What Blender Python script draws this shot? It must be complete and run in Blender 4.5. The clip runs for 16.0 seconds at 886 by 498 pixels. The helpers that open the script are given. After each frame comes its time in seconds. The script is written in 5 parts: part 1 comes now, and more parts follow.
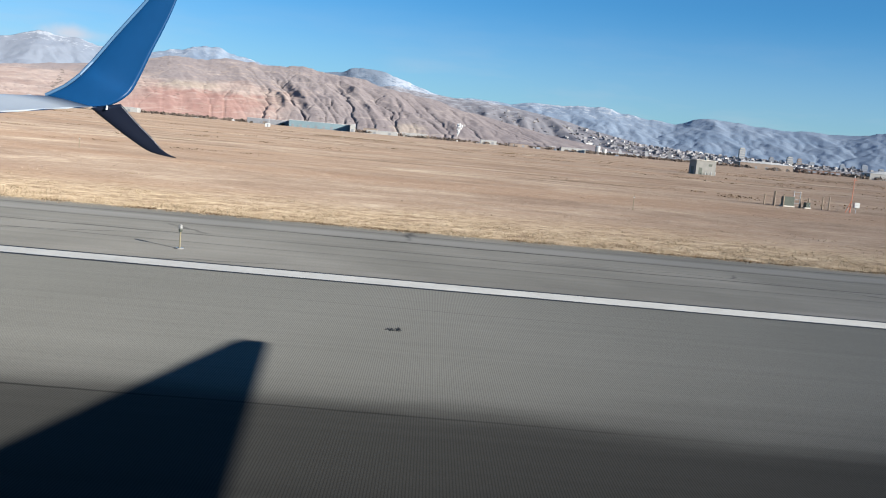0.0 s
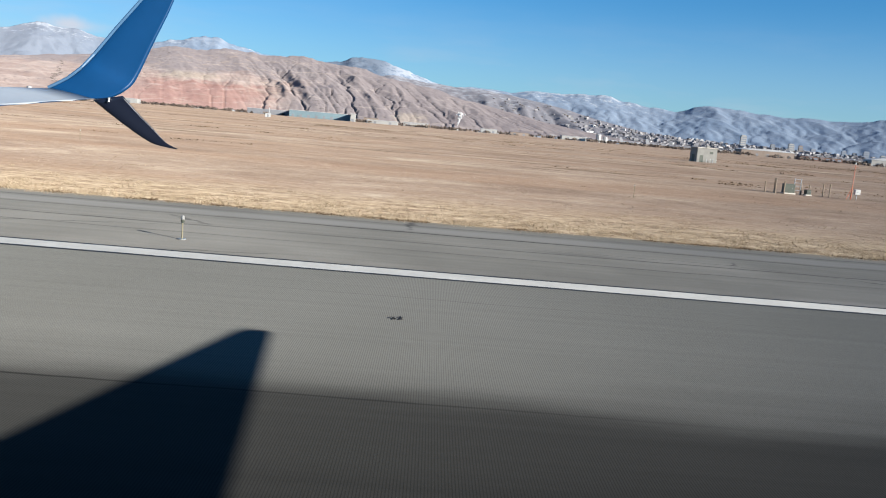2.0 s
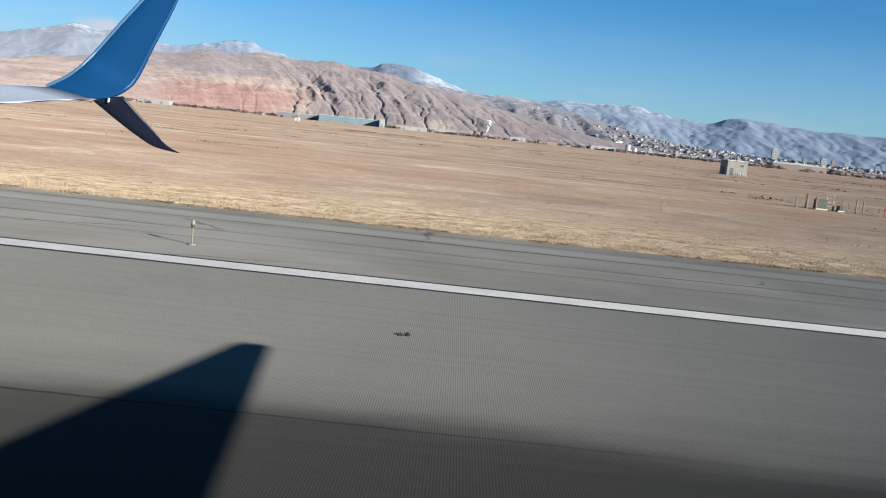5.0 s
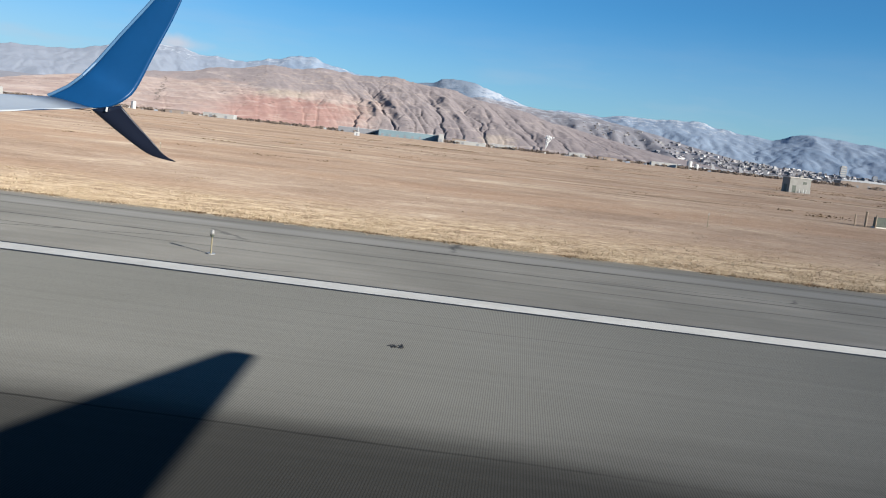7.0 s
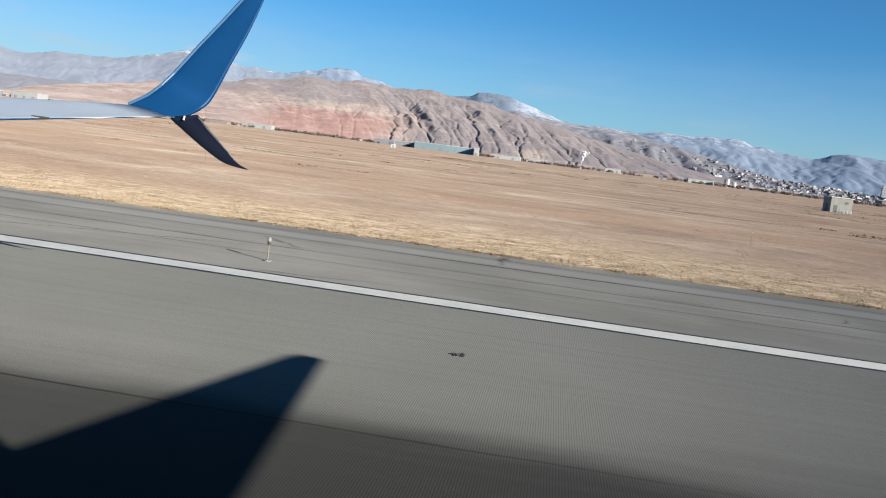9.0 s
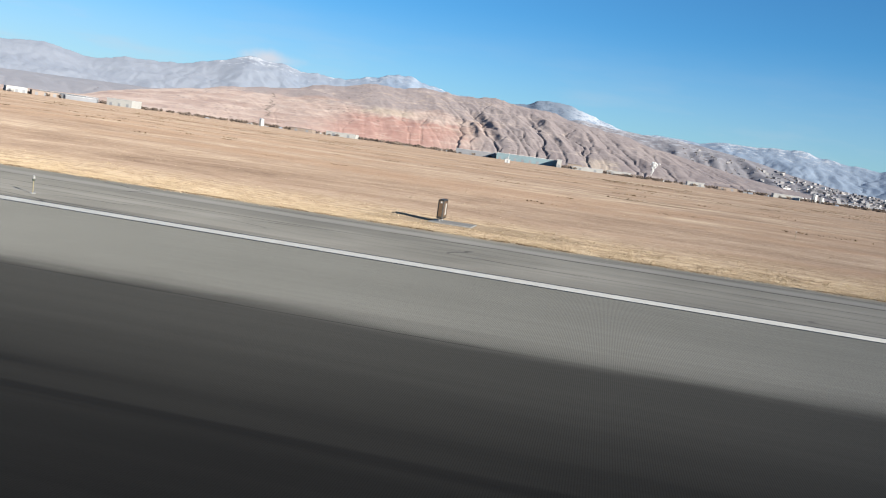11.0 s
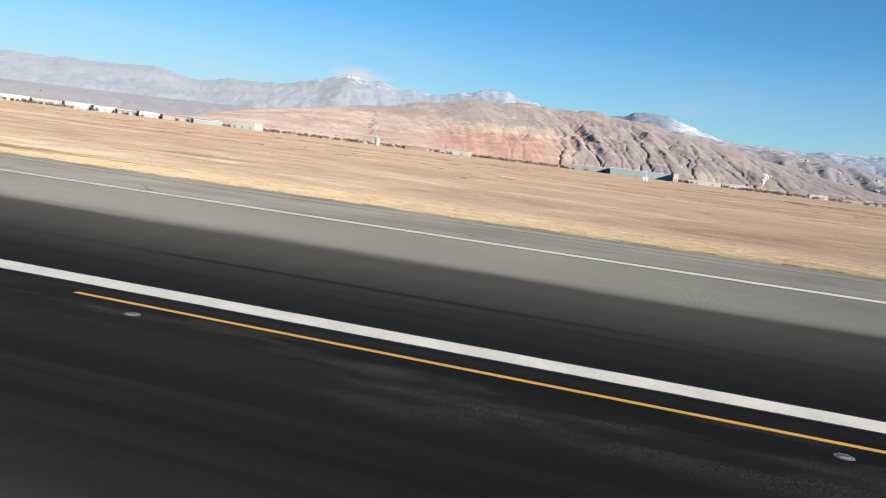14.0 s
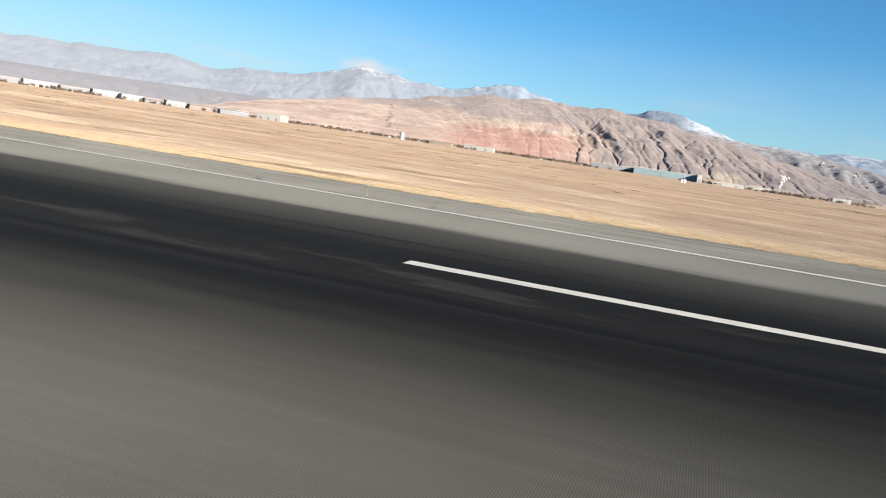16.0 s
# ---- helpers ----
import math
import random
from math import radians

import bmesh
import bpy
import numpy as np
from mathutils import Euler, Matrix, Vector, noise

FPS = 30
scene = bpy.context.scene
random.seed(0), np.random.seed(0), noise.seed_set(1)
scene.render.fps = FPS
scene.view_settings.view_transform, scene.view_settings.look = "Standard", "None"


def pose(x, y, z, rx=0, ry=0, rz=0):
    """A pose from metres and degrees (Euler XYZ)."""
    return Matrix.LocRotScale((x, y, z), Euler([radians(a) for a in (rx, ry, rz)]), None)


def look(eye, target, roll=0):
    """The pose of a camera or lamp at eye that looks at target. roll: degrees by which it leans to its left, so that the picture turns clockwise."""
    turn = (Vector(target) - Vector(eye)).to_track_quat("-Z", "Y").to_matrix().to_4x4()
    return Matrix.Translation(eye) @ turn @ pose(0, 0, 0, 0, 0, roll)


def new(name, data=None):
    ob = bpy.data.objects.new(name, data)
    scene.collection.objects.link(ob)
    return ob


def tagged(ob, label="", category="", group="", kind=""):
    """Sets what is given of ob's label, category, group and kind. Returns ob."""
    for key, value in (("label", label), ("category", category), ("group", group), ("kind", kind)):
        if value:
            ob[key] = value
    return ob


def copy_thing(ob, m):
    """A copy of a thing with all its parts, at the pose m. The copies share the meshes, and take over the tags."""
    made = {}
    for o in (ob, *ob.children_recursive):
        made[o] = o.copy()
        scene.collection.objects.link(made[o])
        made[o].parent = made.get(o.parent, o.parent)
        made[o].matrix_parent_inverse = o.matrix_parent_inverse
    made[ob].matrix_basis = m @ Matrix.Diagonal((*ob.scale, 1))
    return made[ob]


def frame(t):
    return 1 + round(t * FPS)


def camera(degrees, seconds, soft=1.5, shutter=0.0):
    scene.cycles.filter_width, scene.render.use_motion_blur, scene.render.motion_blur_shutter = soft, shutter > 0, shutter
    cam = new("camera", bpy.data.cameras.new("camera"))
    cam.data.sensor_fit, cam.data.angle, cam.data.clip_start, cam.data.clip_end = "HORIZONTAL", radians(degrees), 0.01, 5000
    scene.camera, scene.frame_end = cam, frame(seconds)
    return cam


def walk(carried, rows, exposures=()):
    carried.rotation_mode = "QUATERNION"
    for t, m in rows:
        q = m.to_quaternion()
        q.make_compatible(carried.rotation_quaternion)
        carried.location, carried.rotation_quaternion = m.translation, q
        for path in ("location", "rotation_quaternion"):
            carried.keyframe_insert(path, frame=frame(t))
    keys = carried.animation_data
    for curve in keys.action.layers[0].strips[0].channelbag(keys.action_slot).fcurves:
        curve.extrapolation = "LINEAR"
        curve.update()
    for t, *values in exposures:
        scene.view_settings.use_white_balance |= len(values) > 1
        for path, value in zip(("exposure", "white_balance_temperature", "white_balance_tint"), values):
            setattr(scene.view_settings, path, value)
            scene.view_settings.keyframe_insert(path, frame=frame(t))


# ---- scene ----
cam = camera(54.0, 16.0, soft=1.05)

# seconds, x, y, z in metres; heading to the left, tilt, lean in degrees
PATH = [
    (0.00, -0.773, -22.785, 3.950, -1.35, -7.27, 5.23),
    (0.50, -0.745, -22.823, 3.978, -1.26, -7.48, 4.87),
    (1.00, -0.752, -22.888, 3.948, -1.44, -7.80, 5.04),
    (1.50, -0.748, -22.958, 3.985, -1.48, -7.87, 5.08),
    (2.00, -0.766, -22.922, 3.964, -1.33, -7.98, 4.88),
    (2.50, -0.784, -22.859, 3.999, -1.28, -7.86, 5.00),
    (3.00, -0.822, -22.856, 3.991, -1.47, -7.69, 4.90),
    (3.50, -0.851, -22.689, 3.983, -1.44, -7.91, 5.36),
    (6.00, 0.065, -21.848, 4.073, 2.22, -7.44, 6.16),
    (6.50, 0.385, -21.810, 4.109, 3.25, -7.34, 6.18),
    (7.00, 0.722, -21.828, 4.050, 4.37, -7.12, 6.28),
    (7.50, 1.074, -21.936, 4.032, 4.93, -6.83, 7.35),
    (8.00, 1.478, -22.164, 3.985, 5.64, -6.66, 7.29),
    (8.20, 1.350, -22.120, 3.939, 5.87, -6.44, 7.00),
    (8.40, 1.300, -22.200, 3.941, 5.93, -6.45, 7.01),
    (8.60, 1.300, -22.200, 3.947, 6.09, -6.46, 7.06),
    (8.70, 1.300, -22.200, 3.952, 6.20, -6.47, 7.08),
    (8.80, 1.300, -22.200, 3.957, 6.34, -6.49, 7.12),
    (8.90, 1.149, -22.200, 3.962, 6.48, -6.50, 7.15),
    (9.00, 0.188, -22.200, 3.968, 6.64, -6.52, 7.19),
    (9.10, -1.961, -22.200, 3.975, 6.81, -6.53, 7.23),
    (9.20, -5.040, -22.200, 3.981, 6.98, -6.55, 7.28),
    (9.30, -8.376, -22.200, 3.988, 7.16, -6.57, 7.32),
    (9.40, -11.712, -22.200, 3.995, 7.34, -6.58, 7.37),
    (9.50, -15.048, -22.200, 4.002, 7.52, -6.60, 7.41),
    (9.60, -18.385, -22.200, 4.008, 7.69, -6.62, 7.46),
    (9.70, -21.721, -22.200, 4.015, 7.86, -6.63, 7.50),
    (9.80, -25.058, -22.337, 4.021, 8.02, -6.65, 7.54),
    (9.90, -28.394, -22.804, 4.026, 8.16, -6.66, 7.57),
    (10.00, -31.731, -23.403, 4.031, 8.30, -6.68, 7.61),
    (10.10, -35.067, -24.095, 4.036, 8.41, -6.69, 7.63),
    (10.20, -38.387, -24.860, 4.039, 8.50, -6.70, 7.66),
    (10.30, -41.339, -25.688, 4.042, 8.57, -6.70, 7.68),
    (10.40, -43.499, -26.571, 4.043, 8.61, -6.71, 7.69),
    (10.50, -45.024, -27.502, 4.044, 8.63, -6.71, 7.69),
    (11.00, -51.498, -28.812, 4.044, 9.72, -6.53, 7.94),
    (11.50, -57.598, -30.230, 4.044, 10.80, -6.38, 7.97),
    (12.00, -63.450, -31.755, 4.044, 12.00, -6.54, 7.67),
    (12.50, -69.738, -33.760, 4.044, 12.98, -6.53, 7.78),
    (13.00, -75.316, -35.660, 4.044, 13.98, -6.46, 7.47),
    (13.50, -82.512, -37.666, 4.044, 14.81, -6.28, 7.24),
    (14.00, -87.841, -39.661, 4.044, 15.64, -6.41, 7.01),
    (14.50, -92.960, -42.046, 4.044, 15.67, -6.69, 7.82),
    (15.00, -99.078, -44.751, 4.044, 16.11, -7.04, 7.69),
    (15.50, -104.801, -47.245, 4.044, 16.01, -6.97, 8.29),
    (16.00, -110.654, -49.330, 4.044, 15.95, -6.90, 8.28),
]


def view(x, y, z, heading, tilt, lean):
    return pose(x, y, z, 90 + tilt, 0, heading) @ pose(0, 0, 0, 0, 0, lean)


EXPOSURE = 1.22
walk(cam, [(t, view(*r)) for t, *r in PATH], [(0.0, EXPOSURE, 6250, 10), (3.5, EXPOSURE, 6250, 10), (6.5, EXPOSURE - 0.12, 6250, 10), (8.0, EXPOSURE - 0.12, 6250, 10), (10.5, EXPOSURE + 0.02, 6420, 10), (13.5, EXPOSURE + 0.09, 6720, 10), (16.0, EXPOSURE + 0.20, 6900, 10)])

# ---- light ----
SUN_WAY = Vector((-2.4, 1.64, -1.0)).normalized()
sun_data = bpy.data.lights.new("sun", "SUN")
sun_data.energy, sun_data.angle, sun_data.color = 4.7, radians(0.4), (1.0, 0.93, 0.82)
sun = new("sun", sun_data)
sun.matrix_world = look((0, 0, 60), Vector((0, 0, 60)) + SUN_WAY)
tagged(sun, kind="structure")

world = bpy.data.worlds.new("sky")
scene.world = world
world.use_nodes = True
wn, wl = world.node_tree.nodes, world.node_tree.links
wn.clear()
sky = wn.new("ShaderNodeTexSky")
sky.sky_type, sky.sun_disc = "NISHITA", False
sky.sun_elevation = math.asin(-SUN_WAY.z)
sky.sun_rotation = math.atan2(-SUN_WAY.x, -SUN_WAY.y)
sky.altitude, sky.air_density, sky.dust_density, sky.ozone_density = 1300, 1.0, 0.5, 2.2
wout, wbg = wn.new("ShaderNodeOutputWorld"), wn.new("ShaderNodeBackground")
wbg.inputs["Strength"].default_value = 0.0415
# thin low cloud over the mountains
wco, wsep, wmap, wno = wn.new("ShaderNodeTexCoord"), wn.new("ShaderNodeSeparateXYZ"), wn.new("ShaderNodeMapping"), wn.new("ShaderNodeTexNoise")
wmap.inputs["Scale"].default_value = (3.0, 3.0, 16.0)
wno.inputs["Scale"].default_value, wno.inputs["Detail"].default_value, wno.inputs["Roughness"].default_value = 2.2, 6.0, 0.55
wr1, wr2, wmul, wmix = wn.new("ShaderNodeMapRange"), wn.new("ShaderNodeMapRange"), wn.new("ShaderNodeMath"), wn.new("ShaderNodeMixRGB")
wr1.inputs[1].default_value, wr1.inputs[2].default_value, wr1.inputs[3].default_value, wr1.inputs[4].default_value = 0.50, 0.80, 0.26, 0.44
wr2.inputs[1].default_value, wr2.inputs[2].default_value, wr2.inputs[3].default_value, wr2.inputs[4].default_value = 0.035, 0.165, 1.0, 0.0
wr2.interpolation_type = "SMOOTHSTEP"
wmul.operation = "MULTIPLY"
wmix.inputs[2].default_value = (6.4, 6.6, 7.2, 1)
wl.new(wco.outputs["Generated"], wmap.inputs[0])
wl.new(wmap.outputs[0], wno.inputs["Vector"])
wl.new(wco.outputs["Generated"], wsep.inputs[0])
wl.new(wno.outputs["Fac"], wr1.inputs[0])
wl.new(wsep.outputs[2], wr2.inputs[0])
wl.new(wr1.outputs[0], wmul.inputs[0])
wl.new(wr2.outputs[0], wmul.inputs[1])
wleft, wmore = wn.new("ShaderNodeMapRange"), wn.new("ShaderNodeMath")
wleft.interpolation_type = "SMOOTHSTEP"
wleft.inputs[1].default_value, wleft.inputs[2].default_value, wleft.inputs[3].default_value, wleft.inputs[4].default_value = -0.12, -0.62, 1.0, 1.7
wmore.operation, wmore.use_clamp = "MULTIPLY", True
wl.new(wsep.outputs[0], wleft.inputs[0])
wl.new(wmul.outputs[0], wmore.inputs[0])
wl.new(wleft.outputs[0], wmore.inputs[1])
wl.new(wmore.outputs[0], wmix.inputs[0])
wtint = wn.new("ShaderNodeMixRGB")
wtint.blend_type, wtint.inputs[0].default_value, wtint.inputs[2].default_value = "MULTIPLY", 1.0, (0.405, 0.945, 1.31, 1)
wl.new(sky.outputs[0], wtint.inputs[1])
wl.new(wtint.outputs[0], wmix.inputs[1])
# a cap of cloud on the snowy peak
wdiv, wdst = wn.new("ShaderNodeVectorMath"), wn.new("ShaderNodeVectorMath")
wcomb = wn.new("ShaderNodeCombineXYZ")
wl.new(wsep.outputs[1], wcomb.inputs[0])
wl.new(wsep.outputs[1], wcomb.inputs[1])
wl.new(wsep.outputs[1], wcomb.inputs[2])
wdiv.operation, wdst.operation = "DIVIDE", "MULTIPLY_ADD"
wl.new(wco.outputs["Generated"], wdiv.inputs[0])
wl.new(wcomb.outputs[0], wdiv.inputs[1])
wl.new(wdiv.outputs[0], wdst.inputs[0])
wdst.inputs[1].default_value = (16.0, 0.0, 52.0)
wdst.inputs[2].default_value = (16.0 * 0.415, 0.0, -52.0 * 0.077)
wlen = wn.new("ShaderNodeVectorMath")
wlen.operation = "LENGTH"
wl.new(wdst.outputs[0], wlen.inputs[0])
wadd, wcap, wfront, wcm, wcapmix = wn.new("ShaderNodeMath"), wn.new("ShaderNodeMapRange"), wn.new("ShaderNodeMath"), wn.new("ShaderNodeMath"), wn.new("ShaderNodeMixRGB")
wn2 = wn.new("ShaderNodeTexNoise")
wn2.inputs["Scale"].default_value, wn2.inputs["Detail"].default_value = 26.0, 5.0
wl.new(wco.outputs["Generated"], wn2.inputs["Vector"])
wadd.operation, wfront.operation, wcm.operation = "MULTIPLY_ADD", "GREATER_THAN", "MULTIPLY"
wl.new(wn2.outputs["Fac"], wadd.inputs[0])
wadd.inputs[1].default_value = 1.1
wl.new(wlen.outputs["Value"], wadd.inputs[2])
wcap.interpolation_type = "SMOOTHSTEP"
for i, v in zip((1, 2, 3, 4), (0.62, 1.35, 0.95, 0.0)):
    wcap.inputs[i].default_value = v
wl.new(wadd.outputs[0], wcap.inputs[0])
wl.new(wsep.outputs[1], wfront.inputs[0])
wfront.inputs[1].default_value = 0.1
wl.new(wcap.outputs[0], wcm.inputs[0])
wl.new(wfront.outputs[0], wcm.inputs[1])
wl.new(wcm.outputs[0], wcapmix.inputs[0])
wl.new(wmix.outputs[0], wcapmix.inputs[1])
wcapmix.inputs[2].default_value = (6.8, 7.2, 8.0, 1)
wl.new(wcapmix.outputs[0], wbg.inputs["Color"])
wl.new(wbg.outputs[0], wout.inputs["Surface"])


# ---- materials ----
class Nodes:
    """A small helper to write node materials in a few lines."""

    def __init__(self, name):
        self.mat = bpy.data.materials.new(name)
        self.mat.use_nodes = True
        self.t = self.mat.node_tree
        self.bsdf = self.t.nodes["Principled BSDF"]
        self.co = self.t.nodes.new("ShaderNodeTexCoord").outputs["Object"]

    def put(self, socket, value):
        if isinstance(value, bpy.types.NodeSocket):
            self.t.links.new(value, socket)
        elif value is not None:
            socket.default_value = value

    def scaled(self, sx, sy, sz, turn=0.0):
        n = self.t.nodes.new("ShaderNodeMapping")
        n.inputs["Scale"].default_value = (sx, sy, sz)
        n.inputs["Rotation"].default_value = (0, 0, turn)
        self.t.links.new(self.co, n.inputs[0])
        return n.outputs[0]

    def noise(self, vec, scale, detail=4.0, rough=0.55, distort=0.0):
        n = self.t.nodes.new("ShaderNodeTexNoise")
        self.put(n.inputs["Vector"], vec)
        n.inputs["Scale"].default_value, n.inputs["Detail"].default_value = scale, detail
        n.inputs["Roughness"].default_value, n.inputs["Distortion"].default_value = rough, distort
        return n.outputs["Fac"]

    def voronoi(self, vec, scale, feature="F1"):
        n = self.t.nodes.new("ShaderNodeTexVoronoi")
        n.feature = feature
        self.put(n.inputs["Vector"], vec)
        n.inputs["Scale"].default_value = scale
        return n.outputs["Distance"]

    def ramp(self, fac, *stops):
        n = self.t.nodes.new("ShaderNodeValToRGB")
        self.put(n.inputs[0], fac)
        e = n.color_ramp.elements
        while len(e) < len(stops):
            e.new(0.5)
        for el, (p, col) in zip(e, stops):
            el.position = p
            el.color = (*col, 1) if len(col) == 3 else col
        return n.outputs[0]

    def span(self, value, a, b, lo=0.0, hi=1.0, smooth=True):
        n = self.t.nodes.new("ShaderNodeMapRange")
        n.interpolation_type = "SMOOTHSTEP" if smooth else "LINEAR"
        self.put(n.inputs[0], value)
        for i, v in zip((1, 2, 3, 4), (a, b, lo, hi)):
            self.put(n.inputs[i], v)
        return n.outputs[0]

    def math(self, op, a, b=None):
        n = self.t.nodes.new("ShaderNodeMath")
        n.operation = op
        self.put(n.inputs[0], a)
        self.put(n.inputs[1], b)
        return n.outputs[0]

    def mix(self, fac, a, b, blend="MIX"):
        n = self.t.nodes.new("ShaderNodeMixRGB")
        n.blend_type = blend
        self.put(n.inputs[0], fac)
        self.put(n.inputs[1], (*a, 1) if isinstance(a, tuple) else a)
        self.put(n.inputs[2], (*b, 1) if isinstance(b, tuple) else b)
        return n.outputs[0]

    def xyz(self):
        n = self.t.nodes.new("ShaderNodeSeparateXYZ")
        self.t.links.new(self.co, n.inputs[0])
        return n.outputs

    def bump(self, height, strength=0.3, distance=0.02):
        n = self.t.nodes.new("ShaderNodeBump")
        n.inputs["Strength"].default_value, n.inputs["Distance"].default_value = strength, distance
        self.t.links.new(height, n.inputs["Height"])
        self.t.links.new(n.outputs[0], self.bsdf.inputs["Normal"])

    def done(self, color, rough=0.8, metal=0.0, spec=0.5, matt=0.0):
        self.bsdf.inputs["Diffuse Roughness"].default_value = matt
        self.put(self.bsdf.inputs["Base Color"], (*color, 1) if isinstance(color, tuple) else color)
        self.put(self.bsdf.inputs["Roughness"], rough)
        self.bsdf.inputs["Metallic"].default_value = metal
        self.bsdf.inputs["Specular IOR Level"].default_value = spec
        return self.mat


def plain(name, color, rough=0.6, metal=0.0, wear=0.15, scale=3.0, spec=0.5):
    """Paint, concrete or metal with mottling at two scales."""
    n = Nodes(name)
    a, b = n.noise(n.co, scale, 3), n.noise(n.co, scale * 9, 4)
    f = n.math("ADD", n.math("MULTIPLY", a, 0.6), n.math("MULTIPLY", b, 0.4))
    lo = tuple(c * (1 - wear) for c in color)
    hi = tuple(min(1, c * (1 + wear)) for c in color)
    return n.done(n.ramp(f, (0.35, lo), (0.65, hi)), rough, metal, spec)


def runway_material():
    n = Nodes("grooved runway asphalt")
    x, y, z = n.xyz()
    streak = n.noise(n.scaled(0.006, 0.5, 1), 1.6, 5, 0.6)
    streak2 = n.noise(n.scaled(0.02, 2.2, 1), 1.4, 4, 0.6)
    patch = n.noise(n.scaled(0.1, 0.1, 0.1), 1.0, 5)
    grain = n.noise(n.co, 26.0, 3, 0.7)
    wob = n.math("ADD", y, n.math("MULTIPLY", n.math("SUBTRACT", n.noise(n.scaled(0.10, 0.35, 1), 1.0, 6, 0.62), 0.5), 2.6))
    # tyre rubber lies on both sides of the centre line
    far_edge = n.math("ADD", n.math("ADD", n.span(wob, -8.6, -10.5, 0.0, 0.24), n.span(wob, -9.9, -11.4, 0.0, 0.53)), n.span(wob, -11.4, -21.0, 0.0, 0.23))
    near_edge = n.span(wob, -42.0, -30.0, 0.48, 1.0)
    rub = n.math("MULTIPLY", n.math("MULTIPLY", far_edge, near_edge), n.span(n.noise(n.scaled(0.004, 0.28, 1), 1.7, 4, 0.55), 0.35, 0.62, 0.98, 1.0))
    base = n.ramp(n.math("ADD", n.math("MULTIPLY", patch, 0.6), n.math("MULTIPLY", streak2, 0.4)), (0.3, (0.108, 0.108, 0.099)), (0.7, (0.150, 0.149, 0.138)))
    dark = n.ramp(streak, (0.3, (0.0030, 0.0030, 0.0030)), (0.75, (0.0085, 0.0084, 0.0080)))
    col = n.mix(rub, base, dark)
    # saw-cut grooves across the runway
    groove = n.t.nodes.new("ShaderNodeTexWave")
    groove.wave_type, groove.bands_direction = "BANDS", "X"
    n.put(groove.inputs["Vector"], n.co)
    groove.inputs["Scale"].default_value = 8.2
    gf = n.span(groove.outputs["Fac"], 0.0, 0.6, 0.70, 1.06)
    gcol = n.mix(1.0, col, n.ramp(gf, (0.0, (0, 0, 0)), (1.0, (1, 1, 1))), "MULTIPLY")
    gcol = n.mix(1.0, gcol, n.ramp(grain, (0.3, (0.86, 0.86, 0.86)), (0.7, (1.0, 1.0, 1.0))), "MULTIPLY")
    # coarse stones laid bare in patches along the middle
    rough_at = n.math("MULTIPLY", n.span(n.math("ABSOLUTE", n.math("ADD", y, 25.6)), 2.6, 0.9), n.span(n.noise(n.scaled(0.16, 0.5, 1), 1.0, 4), 0.50, 0.62))
    stones = n.span(n.noise(n.scaled(1.0, 0.8, 1), 42.0, 2, 0.6), 0.50, 0.62)
    gcol = n.mix(n.math("MULTIPLY", n.math("MULTIPLY", rough_at, stones), 0.28), gcol, (0.115, 0.108, 0.096))
    # narrow dark tyre tracks
    tr = n.math("ADD", y, n.math("MULTIPLY", n.math("SUBTRACT", n.noise(n.scaled(0.012, 0.02, 1), 1.0, 2), 0.5), 1.6))
    for at, wide, deep in ((-17.4, 0.30, 0.65), (-18.5, 0.22, 0.5), (-29.3, 0.32, 0.7), (-31.0, 0.2, 0.45)):
        d = n.math("ABSOLUTE", n.math("SUBTRACT", tr, at))
        gcol = n.mix(n.math("MULTIPLY", n.span(d, wide * 0.3, wide, deep, 0.0), n.span(n.noise(n.scaled(0.02, 0.1, 1), 1.0 - at * 0.1, 4), 0.38, 0.58)), gcol, (0.004, 0.004, 0.004))
    # long paving joints with sealed cracks
    jw = n.math("ADD", y, n.math("MULTIPLY", n.math("SUBTRACT", n.noise(n.scaled(0.25, 0.25, 1), 1.0, 4), 0.5), 0.25))
    j = n.math("ABSOLUTE", n.math("SUBTRACT", n.math("FRACT", n.math("DIVIDE", n.math("ADD", jw, 7.15), 7.6)), 0.5))
    jm = n.math("MULTIPLY", n.span(j, 0.0, 0.008, n.span(y, -4.6, -6.0, 0.3, 0.75), 0.0), n.span(n.noise(n.scaled(0.04, 0.5, 1), 1.0, 4), 0.38, 0.6))
    col2 = n.mix(jm, gcol, (0.007, 0.0068, 0.0065))
    n.bump(grain, 0.25, 0.01)
    return n.done(col2, n.span(grain, 0, 1, 0.85, 0.98), 0, 0.06, 0.8)


